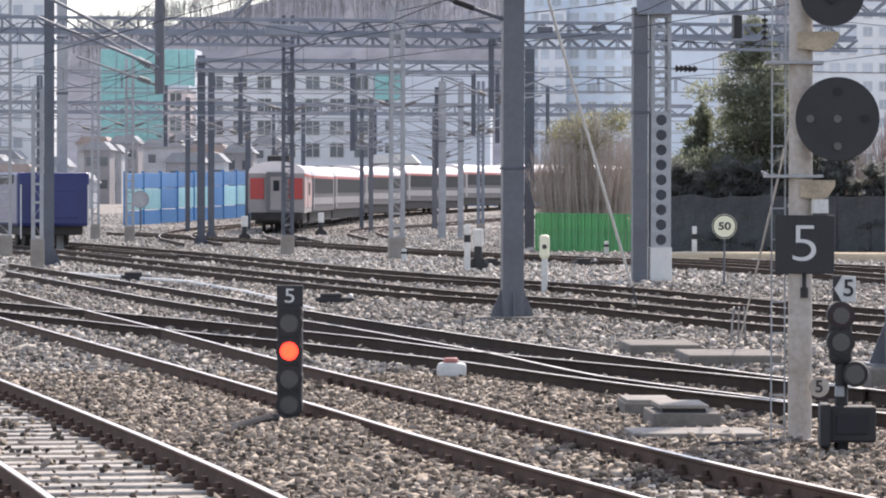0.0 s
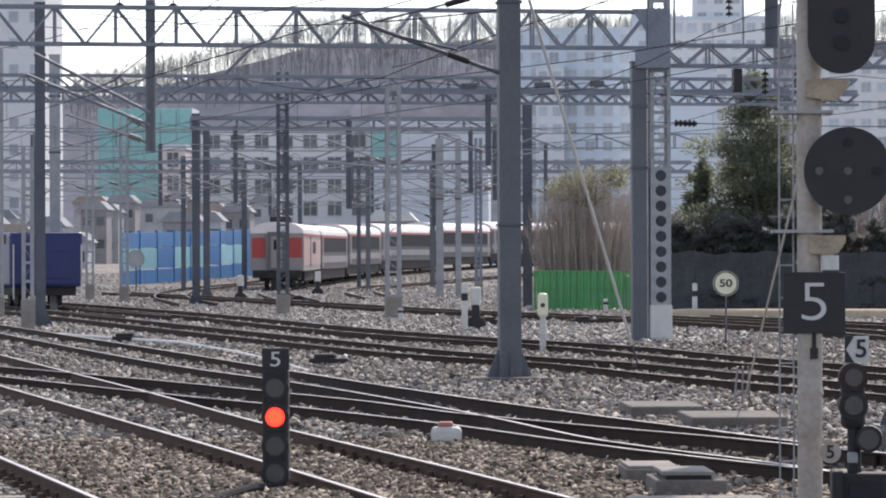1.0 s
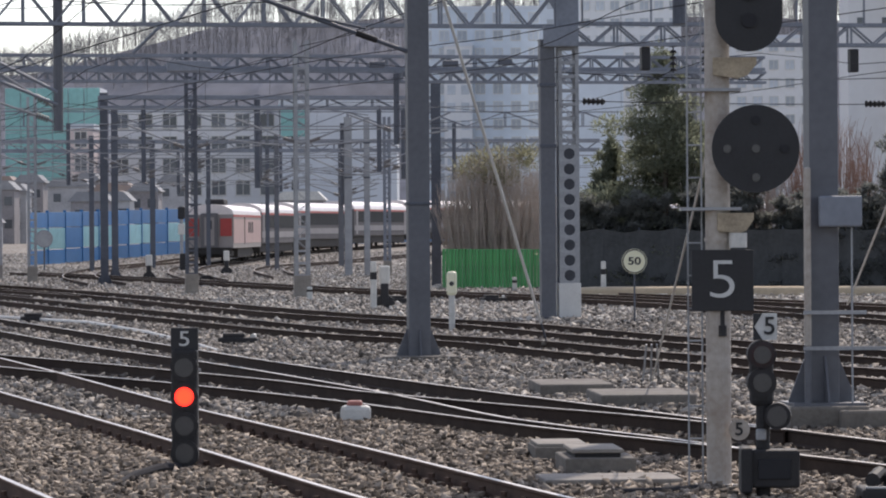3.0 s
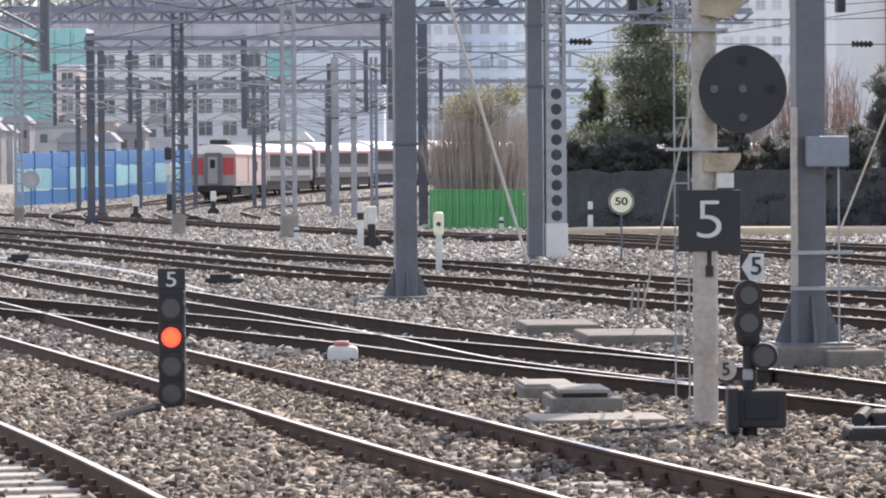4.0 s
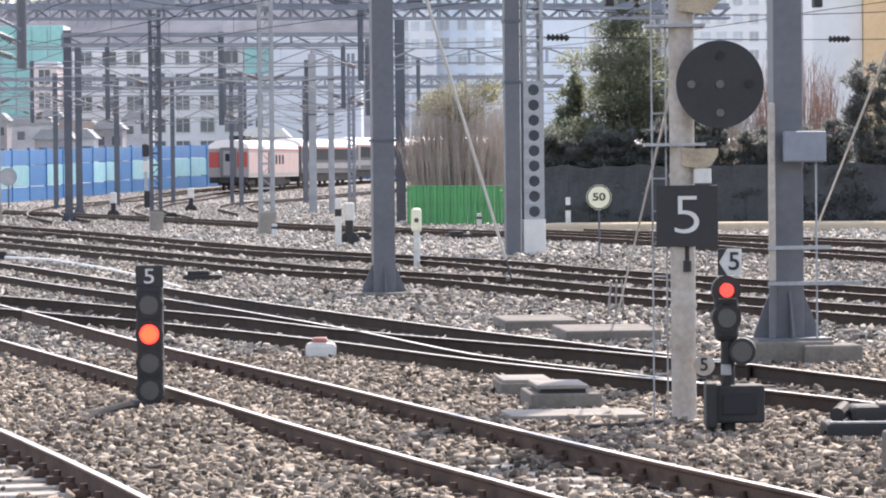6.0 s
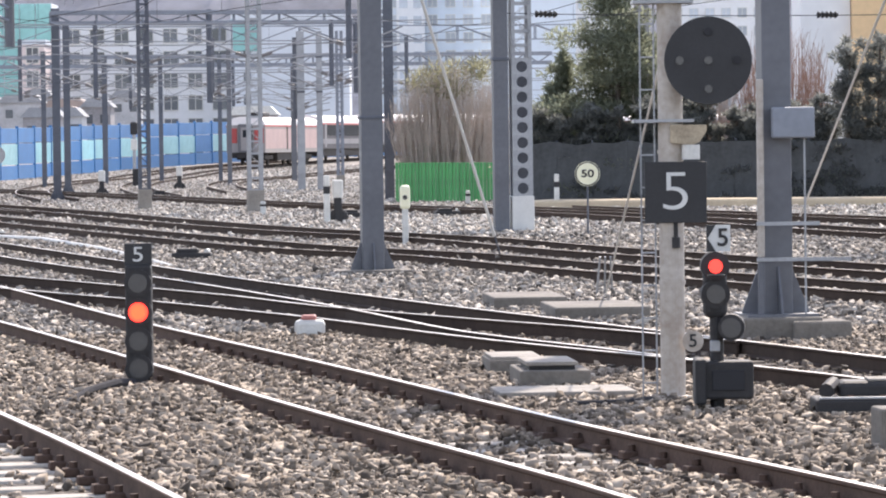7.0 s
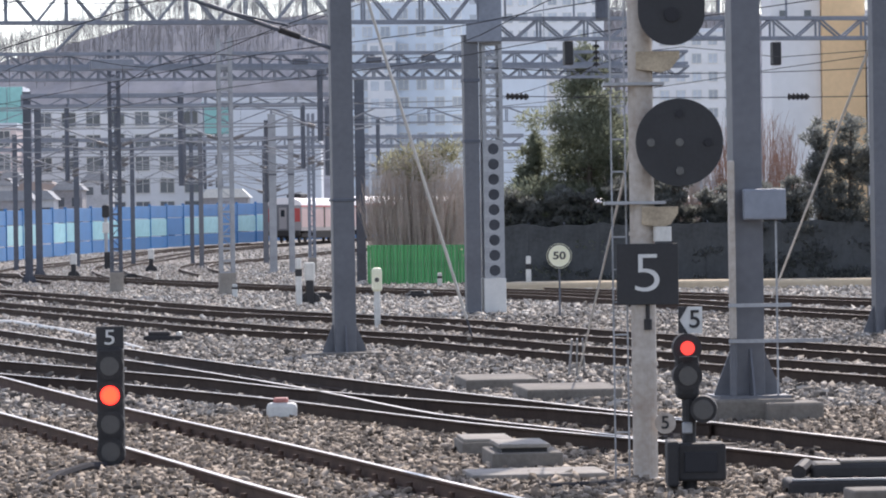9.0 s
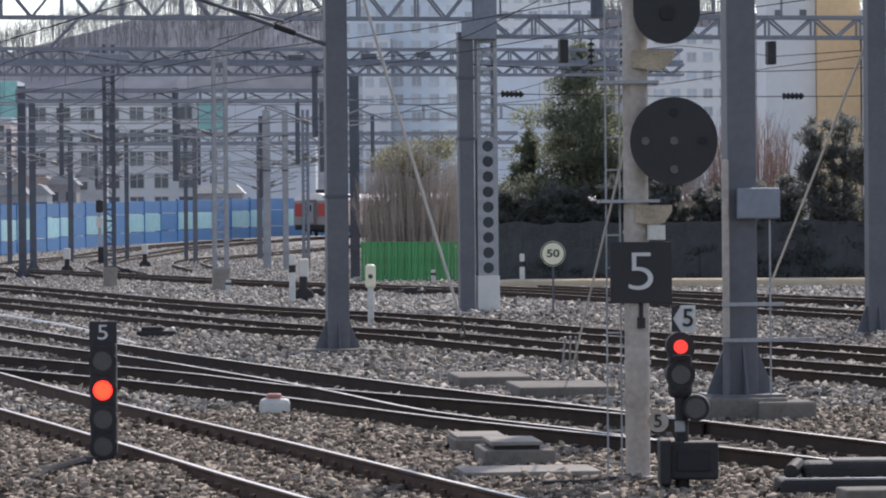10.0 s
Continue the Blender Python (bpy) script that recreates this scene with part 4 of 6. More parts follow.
def turnout_timbers():
    bm = BM()
    box(bm, (0, 0, -0.085), (1.0, 0.26, 0.18), bevel=0.015)
    me = bpy.data.meshes.new("timber")
    bm.to_mesh(me)
    bm.free()
    me.materials.append(M_TIMBER)
    fa, fb = smooth(LINE_F2, 0.5), smooth(LINE_K2, 0.5)
    for k in range(46):
        y = 36.5 + 0.62 * k
        a = min(fa, key=lambda q: abs(q.y - y))
        b = min(fb, key=lambda q: abs(q.y - (a.y - 0.27 * 3)))
        o = new("timber", me)
        o.parent = track_third
        d = a - b
        o.matrix_basis = pose((a.x + b.x) / 2, (a.y + b.y) / 2, 0, 0, 0, math.degrees(math.atan2(d.y, d.x))) @ Matrix.Diagonal((d.length + 0.9, 1, 1, 1))


turnout_timbers()


def stones(name, n, y0, y1, size, seed, label, power=1.0, zoff=0.0, region=None):
    """Loose crushed stones strewn over the bed."""
    rng = np.random.default_rng(seed)
    lines = [smooth(c, 1.0) for c in (LINE_A, offset(LINE_A, 1.5), LINE_C, LINE_D, LINE_F2, LINE_F, LINE_K1, LINE_K2, *two(LINE_G), *two(LINE_H), *two(LINE_I), *two(LINE_J), *two(LINE_T), *two(LINE_U), *two(LINE_V))]
    u = rng.random(n)
    y = (y0 ** (power + 1) + u * (y1 ** (power + 1) - y0 ** (power + 1))) ** (1 / (power + 1))
    x = -0.165 * y - 0.5 + rng.random(n) * (0.30 * y + 1.0)
    if region:
        x = region[0] + rng.normal(0, region[2], n)
        y = region[1] + rng.normal(0, region[3], n)
    keep = np.ones(n, bool)
    for ln in lines:
        ly = np.array([q.y for q in ln][::-1])
        lx = np.array([q.x for q in ln][::-1])
        xi = np.interp(y, ly, lx, left=1e6, right=1e6)
        keep &= np.abs(x - xi) > 0.12
    # keep the sleepers of the nearest track fairly clear
    ln = smooth(CENTRE_1, 1.0)
    xi = np.interp(y, np.array([q.y for q in ln][::-1]), np.array([q.x for q in ln][::-1]), left=1e6, right=1e6)
    inside = (np.abs(x - xi) < 0.68) | (np.abs(x - xi + 1.0) < 0.2)
    keep &= ~(inside & (rng.random(n) < 0.965))
    # sleepers show through here and there, and few stones lie in the turnout
    keep &= ~((np.abs(x - 0.62) < 0.75) & (y > 26.0) & (y < 29.4) & (rng.random(n) < 0.85))
    fa, fb = smooth(LINE_F2, 1.0), smooth(LINE_K2, 1.0)
    xa = np.interp(y, [q.y for q in fa][::-1], [q.x for q in fa][::-1])
    xb = np.interp(y, [q.y for q in fb][::-1], [q.x for q in fb][::-1])
    keep &= ~((x > np.minimum(xa, xb)) & (x < np.maximum(xa, xb)) & (y > 33) & (y < 66) & (rng.random(n) < 0.88))
    x, y = x[keep], y[keep]
    n = len(x)
    s = size * (0.5 + 1.15 * rng.random(n) ** 1.6)
    z = np.where(y > 265, np.minimum((y - 265) * 0.0095, 1.0), 0.0) + zoff * rng.random(n) + 0.012 * rng.standard_normal(n)
    if region:
        rr = ((x - region[0]) / region[2]) ** 2 + ((y - region[1]) / region[3]) ** 2
        z += 0.07 * np.exp(-rr / 2)
    # broken blocks: flat tops, steep sides, every corner knocked about
    base = np.array([(a, b, c) for a in (-1, 1) for b in (-1, 1) for c in (-1, 1)], float) * 0.62
    v = base[None] * (0.75 + 0.5 * rng.random((n, 8, 1)))
    v += 0.13 * rng.standard_normal((n, 8, 3))
    v[:, :, 0] *= 1.0 + 0.6 * rng.random((n, 1))
    v[:, :, 2] *= 0.8
    tx, ty = rng.normal(0, 0.28, (n, 1)), rng.normal(0, 0.28, (n, 1))
    v[:, :, 2] += v[:, :, 0] * tx + v[:, :, 1] * ty
    a = rng.random(n) * 6.283
    c, sn = np.cos(a)[:, None], np.sin(a)[:, None]
    vx = v[:, :, 0] * c - v[:, :, 1] * sn
    vy = v[:, :, 0] * sn + v[:, :, 1] * c
    V = np.stack([vx * s[:, None] + x[:, None], vy * s[:, None] + y[:, None], v[:, :, 2] * s[:, None] + z[:, None]], 2).reshape(-1, 3)
    f = np.array([(1, 5, 7, 3), (0, 1, 3, 2), (4, 6, 7, 5), (0, 4, 5, 1), (2, 3, 7, 6)])
    Fc = (f[None] + 8 * np.arange(n)[:, None, None]).reshape(-1, 4)
    me = bpy.data.meshes.new(name)
    me.vertices.add(len(V))
    me.vertices.foreach_set("co", V.ravel())
    me.loops.add(len(Fc) * 4)
    me.loops.foreach_set("vertex_index", Fc.ravel().astype(np.int32))
    me.polygons.add(len(Fc))
    me.polygons.foreach_set("loop_start", np.arange(0, len(Fc) * 4, 4, dtype=np.int32))
    me.update(calc_edges=True)
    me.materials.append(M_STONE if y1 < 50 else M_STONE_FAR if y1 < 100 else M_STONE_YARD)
    tagged(new(name, me), label, "gravel", kind="stuff")


stones("ballast_stones", 120000, 23.5, 46, 0.026, 1, "loose grey and tan crushed stones of the track bed", 0.8, 0.035)
stones("ballast_stones", 84000, 46, 95, 0.036, 2, "loose pale crushed stones between the far tracks", 0.4, 0.04)
stones("ballast_stones", 90000, 95, 320, 0.046, 4, "pale crushed stones across the far yard", 0.0, 0.02)
stones("ballast_heap", 5200, 0, 1, 0.027, 3, "low heap of loose crushed stones round a dwarf signal", 1.0, 0.05, (-2.3, 34.0, 0.5, 1.0))


# ---- trackside equipment ----
def equipment():
    # cable chambers
    s = thing("cable_chamber", (0.85, 35.6, 0), "small concrete cable chamber with a white lid", "cable box", "cable chambers", rz=4)
    bm = BM()
    box(bm, (0, 0.3, 0.07), (0.62, 1.1, 0.2), bevel=0.015)
    part("body", bm, M_CONC, s)
    # black filler stands in for the shade in the gap below the lid
    bm = BM()
    box(bm, (-0.02, 0.3, 0.185), (0.4, 0.88, 0.05))
    part("neck", bm, M_BLACK2, s, "black filler painting the shaded gap under the lid")
    bm = BM()
    box(bm, (-0.02, 0.3, 0.225), (0.45, 0.95, 0.035), bevel=0.008)
    part("lid", bm, M_CONC_LT, s, "pale concrete lid")
    s = thing("cable_chamber", (0.55, 37.8, 0), "low concrete cable chamber in the ballast", "cable box", "cable chambers", rz=4)
    bm = BM()
    box(bm, (0, 0.25, 0.06), (0.5, 1.0, 0.18), bevel=0.015)
    part("body", bm, M_CONC, s)
    bm = BM()
    box(bm, (0, 0.25, 0.165), (0.46, 0.92, 0.03), bevel=0.008)
    part("lid", bm, M_CONC_LT, s, "pale concrete lid")
    bm = BM()
    box(bm, (0, 0, 0.035), (1.15, 0.9, 0.09), bevel=0.012)
    mesh_thing("concrete_slab", bm, M_CONC_LT, "flat pale concrete slab lying in the ballast", "slab", (0.9, 34.25, 0), 5)
    for x, y, w, d in ((1.75, 49.2, 1.15, 2.0), (0.95, 52.6, 0.95, 2.0)):
        bm = BM()
        box(bm, (0, d / 2 - 0.4, 0.06), (w, d, 0.22), bevel=0.02)
        mesh_thing("duct_cover", bm, M_CONC, "weathered concrete duct cover in the ballast", "duct cover", (x, y, 0), 4, "duct covers")
    bm = BM()
    box(bm, (0, 0, 0.1), (0.44, 0.4, 0.42), bevel=0.02)
    mesh_thing("concrete_block", bm, M_CONC, "grey concrete block beside the running track", "block", (3.1, 27.9, 0), 6)
    # point machine
    s = thing("point_machine", (3.25, 31.6, 0), "black point machine with a pale lid", "point machine")
    bm = BM()
    box(bm, (0, 0, 0.06), (0.95, 0.6, 0.17), bevel=0.02)
    part("base", bm, M_BLACK2, s)
    bm = BM()
    box(bm, (0.1, 0.1, 0.2), (0.75, 0.42, 0.14), bevel=0.04)
    part("cover", bm, M_BLACK2, s)
    bm = BM()
    box(bm, (0.2, 0.1, 0.28), (0.5, 0.34, 0.02), bevel=0.008)
    part("lid", bm, M_CONC_LT, s, "pale lid")
    bm = BM()
    box(bm, (-0.02, -0.28, 0.155), (0.86, 0.03, 0.02), bevel=0.006)
    part("edge_rail", bm, M_POLE_LT, s, "pale strip on the front edge")
    for x in (-0.2, 0.05, 0.3):
        bm = BM()
        tube(bm, (x, -0.2, 0.14), (x, -0.2, 0.17), 0.03, 6)
        part("bolt", bm, M_RAIL, s)
    bm = BM()
    tube(bm, (-0.38, -0.1, 0.2), (-0.3, 0.15, 0.24), 0.06, 10)
    part("crank", bm, M_BLACK2, s)
    # white lamp box
    s = thing("track_lamp_box", (-1.63, 45.6, 0), "small white box with a red cap between the rails", "lamp box")
    bm = BM()
    box(bm, (0, 0, 0.1), (0.34, 0.24, 0.2), bevel=0.05)
    part("body", bm, M_WHITE, s)
    bm = BM()
    box(bm, (-0.01, 0, 0.225), (0.17, 0.16, 0.06), bevel=0.025)
    part("cap", bm, mat("faded_red_cap", (0.5, 0.2, 0.17), 0.6), s, "faded red cap")
    # white marker post
    s = thing("marker_post", (-1.03, 86.4, 0), "white marker post with a rounded head", "marker post", "white marker posts")
    bm = BM()
    box(bm, (0, 0, 0.42), (0.13, 0.12, 0.86), bevel=0.02)
    part("post", bm, M_WHITE, s)
    bm = BM()
    box(bm, (0, -0.02, 1.02), (0.22, 0.16, 0.52), bevel=0.07)
    hd = part("head", bm, M_CREAM, s, "cream rounded head")
    bm = BM()
    disc(bm, (0, -0.11, 1.02), 0.05, 0.02, 16)
    part("lens", bm, M_LENS, hd, "dark lens")
    for x, y, h in ((3.4, 134.0, 1.1), (-3.55, 114.0, 1.3), (-6.0, 128.0, 0.4), (0.5, 142.0, 0.5)):
        s = thing("marker_post", (x, y, 0), "short white post with a black band in the yard", "marker post", "white marker posts")
        bm = BM()
        box(bm, (0, 0, h * 0.3), (0.17, 0.15, h * 0.6 + 0.04), bevel=0.02)
        part("post", bm, M_WHITE, s)
        bm = BM()
        box(bm, (0, 0, h * 0.68), (0.19, 0.17, h * 0.16), bevel=0.02)
        part("band", bm, M_BLACK, s)
        bm = BM()
        box(bm, (0, 0, h * 0.88), (0.16, 0.14, h * 0.24), bevel=0.03)
        part("top", bm, M_WHITE, s)
    # far dwarf signals
    for x, y, h in ((-15.9, 184.0, 1.15), (-14.0, 208.0, 1.2), (-3.25, 114.3, 1.2)):
        s = thing("far_dwarf_signal", (x, y, 0), "small black and white dwarf signal in the yard", "railway signal", "far dwarf signals")
        bm = BM()
        box(bm, (0, 0, h * 0.75), (0.3, 0.2, h * 0.45), bevel=0.05)
        part("head", bm, M_WHITE, s, "white head")
        bm = BM()
        box(bm, (0, 0, h * 0.28), (0.22, 0.2, h * 0.58), bevel=0.03)
        part("post", bm, M_BLACK, s)
        bm = BM()
        tube(bm, (0, -0.05, 0.06), (0, 0.2, 0.06), 0.3, 14)
        part("weight", bm, M_BLACK, s)
    s = thing("far_signal", (-17.7, 226.0, rise(226)), "tall pale signal mast with a black lamp head", "railway signal")
    bm = BM()
    tube(bm, (0, 0, -0.05), (0, 0, 3.6), 0.1, 10)
    part("mast", bm, M_POLE_LT, s)
    bm = BM()
    box(bm, (0, -0.12, 3.2), (0.4, 0.15, 0.7), bevel=0.08)
    part("lamp_head", bm, M_BLACK, s)
    bm = BM()
    box(bm, (0, -0.1, 2.3), (0.36, 0.1, 0.6), bevel=0.04)
    part("plate", bm, M_WHITE, s)
    bm = BM()
    box(bm, (0.15, 0, 0.45), (0.5, 0.5, 1.0), bevel=0.04)
    part("cabinet", bm, M_BLACK2, s)
    # switch gear on the far tracks
    for x, y, rz in ((-3.0, 121.0, 12), (-0.2, 121.5, 14), (-11.2, 98.0, 10), (-5.0, 77.5, 0), (-13.0, 181.0, 12)):
        s = thing("switch_gear", (x, y, 0), "low dark switch machine beside the rails", "point machine", "far switch machines", rz=rz)
        bm = BM()
        box(bm, (0, 0, 0.06), (0.75, 0.45, 0.16), bevel=0.03)
        part("base", bm, M_BLACK2, s)
        bm = BM()
        box(bm, (-0.08, 0, 0.17), (0.42, 0.36, 0.1), bevel=0.03)
        part("cover", bm, M_BLACK2, s)
        bm = BM()
        tube(bm, (0.28, -0.1, 0.16), (0.31, 0.05, 0.17), 0.045, 10)
        part("lamp", bm, M_WHITE, s, "white end lamp")
    # fittings of the masts
    s = thing("junction_box", (3.61, 43.2, 0.1), "grey junction box strapped to a mast", "box")
    bm = BM()
    box(bm, (0, 0, 2.23), (0.45, 0.2, 0.33), bevel=0.02)
    part("case", bm, M_TRUSS, s)
    bm = BM()
    tube(bm, (0.12, 0, 0.1), (0.12, 0, 2.2), 0.012, 6)
    part("conduit", bm, M_POLE_LT, s)
    s = thing("conduit", (3.26, 43.2, 0.1), "pale vertical conduit on a steel mast", "pipe")
    bm = BM()
    box(bm, (0, 0, 1.75), (0.075, 0.07, 1.9), bevel=0.02)
    part("upper_pipe", bm, M_CONC_POST, s, "pale grimy upper pipe")
    bm = BM()
    box(bm, (0, 0, 0.37), (0.075, 0.07, 0.84), bevel=0.02)
    part("lower_pipe", bm, M_POLE, s)
    for z, w in ((1.16, 0.62), (0.78, 0.95)):
        bm = BM()
        bar(bm, (-0.05, -0.05, z), (w, -0.05, z), 0.03, 0.04)
        part("clamp", bm, M_POLE_LT, s)
    for z in (2.6, 6.3, 6.9, 7.0):
        bm = BM()
        box(bm, (0, 0, z), (0.41, 0.41, 0.05), bevel=0.008)
        o = part("band", bm, M_POLE_DK, mastA)
    # ground cables
    for pts, r, mt, lb in (([(-14.4, 106, 0.05), (-9.5, 94, 0.06), (-7.4, 85, 0.05), (-5.9, 77, 0.05), (-5.0, 72, 0.03)], 0.05, M_CABLE_LT, "pale cable duct lying on the ballast"),
                           ([(-2.88, 36.2, 0.06), (-2.98, 35.5, 0.1), (-3.12, 34.6, 0.09), (-3.25, 33.4, 0.02)], 0.04, M_CABLE, "black cable running from the dwarf signal"),
                           # tube added for the dark ground beside the signal post
                           ([(1.6, 33.2, 0.04), (1.2, 32.7, 0.05), (0.9, 32.9, 0.03)], 0.03, M_CABLE, "black tube added at the foot of the signal post")):
        bm = BM()
        for a, b in zip(pts, pts[1:]):
            tube(bm, a, b, r, 8)
        mesh_thing("ground_cable", bm, mt, lb, "cable")


equipment()


# ---- stays, wires, insulators ----
def cable(name, pts, r, material, label, group=""):
    cu = bpy.data.curves.new(name, "CURVE")
    cu.dimensions, cu.bevel_depth, cu.bevel_resolution = "3D", r, 1
    sp = cu.splines.new("POLY")
    sp.points.add(len(pts) - 1)
    for p, q in zip(sp.points, pts):
        p.co = (*q, 1)
    cu.materials.append(material)
    return tagged(new(name, cu), label, "cable", group)


def sag(a, b, drop, n=14):
    a, b = Vector(a), Vector(b)
    return [tuple(a.lerp(b, k / n) - Vector((0, 0, drop * 4 * (k / n) * (1 - k / n)))) for k in range(n + 1)]


s = thing("stay_wire", (0, 0, 0), "pale sleeved stay wire from a mast to the ground", "stay wire")
bm = BM()
tube(bm, (-1.3, 67.6, 7.3), (0.72, 72.4, 0.5), 0.028, 8)
part("sleeve", bm, M_CABLE_LT, s)
bm = BM()
tube(bm, (0.72, 72.4, 0.5), (0.88, 72.8, -0.05), 0.02, 8)
part("rod", bm, M_POLE_DK, s)
bm = BM()
box(bm, (0.85, 72.75, 0.12), (0.24, 0.2, 0.06), bevel=0.01)
part("anchor", bm, M_CONC, s)
s = thing("stay_wire", (0, 0, 0), "thin stay wire in front of the dark hedge", "stay wire")
bm = BM()
tube(bm, (8.7, 76.0, 6.2), (9.25, 109.0, 0.0), 0.03, 8)
part("sleeve", bm, M_CABLE_LT, s)
s = thing("stay_wire", (0, 0, 0), "thin pale stay wire behind the signal post", "stay wire")
bm = BM()
tube(bm, (1.74, 33.8, 2.85), (2.1, 57.0, -0.05), 0.012, 6)
part("rod", bm, M_CABLE_LT, s)
for x in (1.98, 2.1, 2.22):
    bm = BM()
    bar(bm, (x, 57.0 + (x - 2.1), -0.05), (2.1 + (x - 2.1) * 0.6, 56.6, 0.55), 0.025, 0.025)
    part("anchor_rod", bm, M_POLE_LT, s)
steel_mast((8.55, 76.0, 0.0), 10.5, 0.36, "blue-grey steel catenary mast beside the far tracks", box_section=True, flare=0.42)
lattice_mast((6.6, 141.0, 0), 8.0, 0.42, "thin lattice mast in front of the evergreens", M_POLE_LT)

for ctrl, h in ((LINE_F2, 5.6), (LINE_G, 5.6), (LINE_H, 5.6), (LINE_I, 5.6), (LINE_T, 5.4)):
    ln = offset(ctrl, 0.75) if ctrl is LINE_F2 else ctrl
    pts = smooth(ln, 4.0)
    low = [(q.x, q.y, h + rise(q.y)) for q in pts]
    top = [(q.x, q.y, h + 0.55 + rise(q.y) + 0.45 * math.cos(q.y / 35 * 2 * math.pi)) for q in pts]
    w = thing("overhead_line", (0, 0, 0), "thin overhead contact line with droppers above the track", "overhead line", "overhead lines")
    for nm, pp, r in (("contact_wire", low, 0.009), ("messenger_wire", top, 0.009)):
        c = cable(nm, pp, r, M_CABLE, "")
        c.parent = w
        del c["category"]
    for p, q in list(zip(low, top))[::2]:
        bm = BM()
        bar(bm, p, q, 0.008, 0.008)
        part("dropper", bm, M_CABLE, w)
for a, b, d in (((-24, 93, 8.6), (1.4, 99.5, 8.9), 0.25), ((1.4, 99.5, 8.5), (24, 105, 8.2), 0.3), ((-1.3, 67.6, 6.2), (-12, 97, 7.9), 0.3),
                ((-1.3, 67.6, 7.2), (-16, 119, 8.8), 0.5), ((3.87, 48.9, 6.4), (-1.3, 67.6, 7.4), 0.2), ((1.2, 99, 6.0), (13, 104, 6.1), 0.2),
                ((1.2, 99, 5.3), (13, 104, 5.3), 0.06), ((-1.3, 67.6, 9.2), (-20, 136, 9.0), 0.6), ((-6.5, 133, 8.2), (1.2, 99, 8.6), 0.2)):
    cable("feeder_wire", sag(a, b, d), 0.012, M_CABLE, "thin dark feeder wire strung between masts", "feeder wires")


def insulator(a, b, r=0.09, n=5, label="ribbed dark insulator string on a wire"):
    s = thing("insulator_string", (0, 0, 0), label, "insulator", "insulator strings")
    a, b = Vector(a), Vector(b)
    for k in range(n):
        p = a.lerp(b, (k + 0.5) / n)
        d = (b - a).normalized() * 0.035
        bm = BM()
        tube(bm, p - d, p + d, r, 12, r * 0.55)
        part("shed", bm, M_INSUL, s)
    bm = BM()
    tube(bm, a, b, 0.02, 6)
    part("core", bm, M_INSUL, s)


insulator((2.05, 99.4, 5.28), (2.6, 99.6, 5.27))
insulator((9.2, 102.4, 5.26), (9.75, 102.6, 5.26))
for x in (-11.2, -9.95):
    insulator((x, 96.3 + (x + 12) * 0.24, 7.98), (x, 96.3 + (x + 12) * 0.24, 8.9), 0.12, 5, "ribbed dark insulator standing on the portal beam")
for x, y in ((4.3, 100.45), (5.1, 100.65)):
    insulator((x, y, 6.0), (x, y, 6.75), 0.1, 5, "ribbed dark insulator hanging under the beam")
# weights and boxes hung on the portals
for x, y, z, w, h in ((3.6, 100.6, 6.35, 0.22, 0.58), (8.8, 101.5, 6.3, 0.22, 0.58), (-4.0, 133.8, 7.6, 0.5, 0.2), (-1.6, 134.6, 7.65, 0.5, 0.2), (-2.9, 134.2, 7.3, 0.5, 0.18), (0.2, 134.8, 7.7, 0.45, 0.2), (-10.0, 131.5, 7.5, 1.4, 0.35)):
    bm = BM()
    box(bm, (0, 0, 0), (w, 0.3, h), bevel=0.03)
    mesh_thing("portal_fitting", bm, M_BLACK if w < 0.3 else M_POLE_DK if w < 1 else M_TRUSS, "dark fitting bolted to a portal beam", "fitting", (x, y - 0.3, z), 10, "portal fittings")
# slanting struts of the portals
for a, b in (((-8.0, 96.7, 7.1), (-8.7, 96.6, 6.4)), ((-10.5, 96.7, 5.5), (-13.2, 96.2, 6.9)), ((-10.5, 96.7, 5.2), (-13.4, 96.2, 6.4))):
    bm = BM()
    tube(bm, a, b, 0.04, 8)
    mesh_thing("catenary_strut", bm, M_TRUSS, "slanting steel strut of the overhead line", "strut", group="catenary struts")
bm = BM()
prism(bm, [(1.0, 8.05), (1.94, 8.05), (1.94, 7.1), (1.34, 7.1), (1.34, 7.5)], 98.86, 98.96)
box(bm, (1.51, 98.92, 6.84), (0.86, 0.3, 0.5), bevel=0.02)
mesh_thing("beam_bracket", bm, M_TRUSS, "plated bracket joining a beam to its masts", "bracket")

# more masts and drop posts of the yard
for x, y, h, w in ((-22.6, 225, 7.5, 0.26), (-20.5, 240, 7.5, 0.3), (-17.2, 240, 7.5, 0.24), (-13.6, 238, 7.5, 0.22), (-12.4, 226, 7.5, 0.24), (-27.5, 200, 8.0, 0.3), (-9.6, 246, 7.6, 0.3)):
    arms(steel_mast((x, y, rise(y) - 0.02), h, w, "slim dark steel mast in the far yard", M_POLE_DK if x < -13 else M_POLE, foot=False), 4.9, 2.0)
steel_mast((-19.9, 150.5, 0), 9.5, 0.4, "pale steel portal leg behind the blue locomotive", M_POLE_LT, foot=False, box_section=True)
def beam_y(k, x):
    return (166.5 + (x + 16.4) * 0.252, 190 + (x + 34) * 0.25, 236 + (x + 40) * 0.217, 126 + (x + 40) * 0.244)[k]


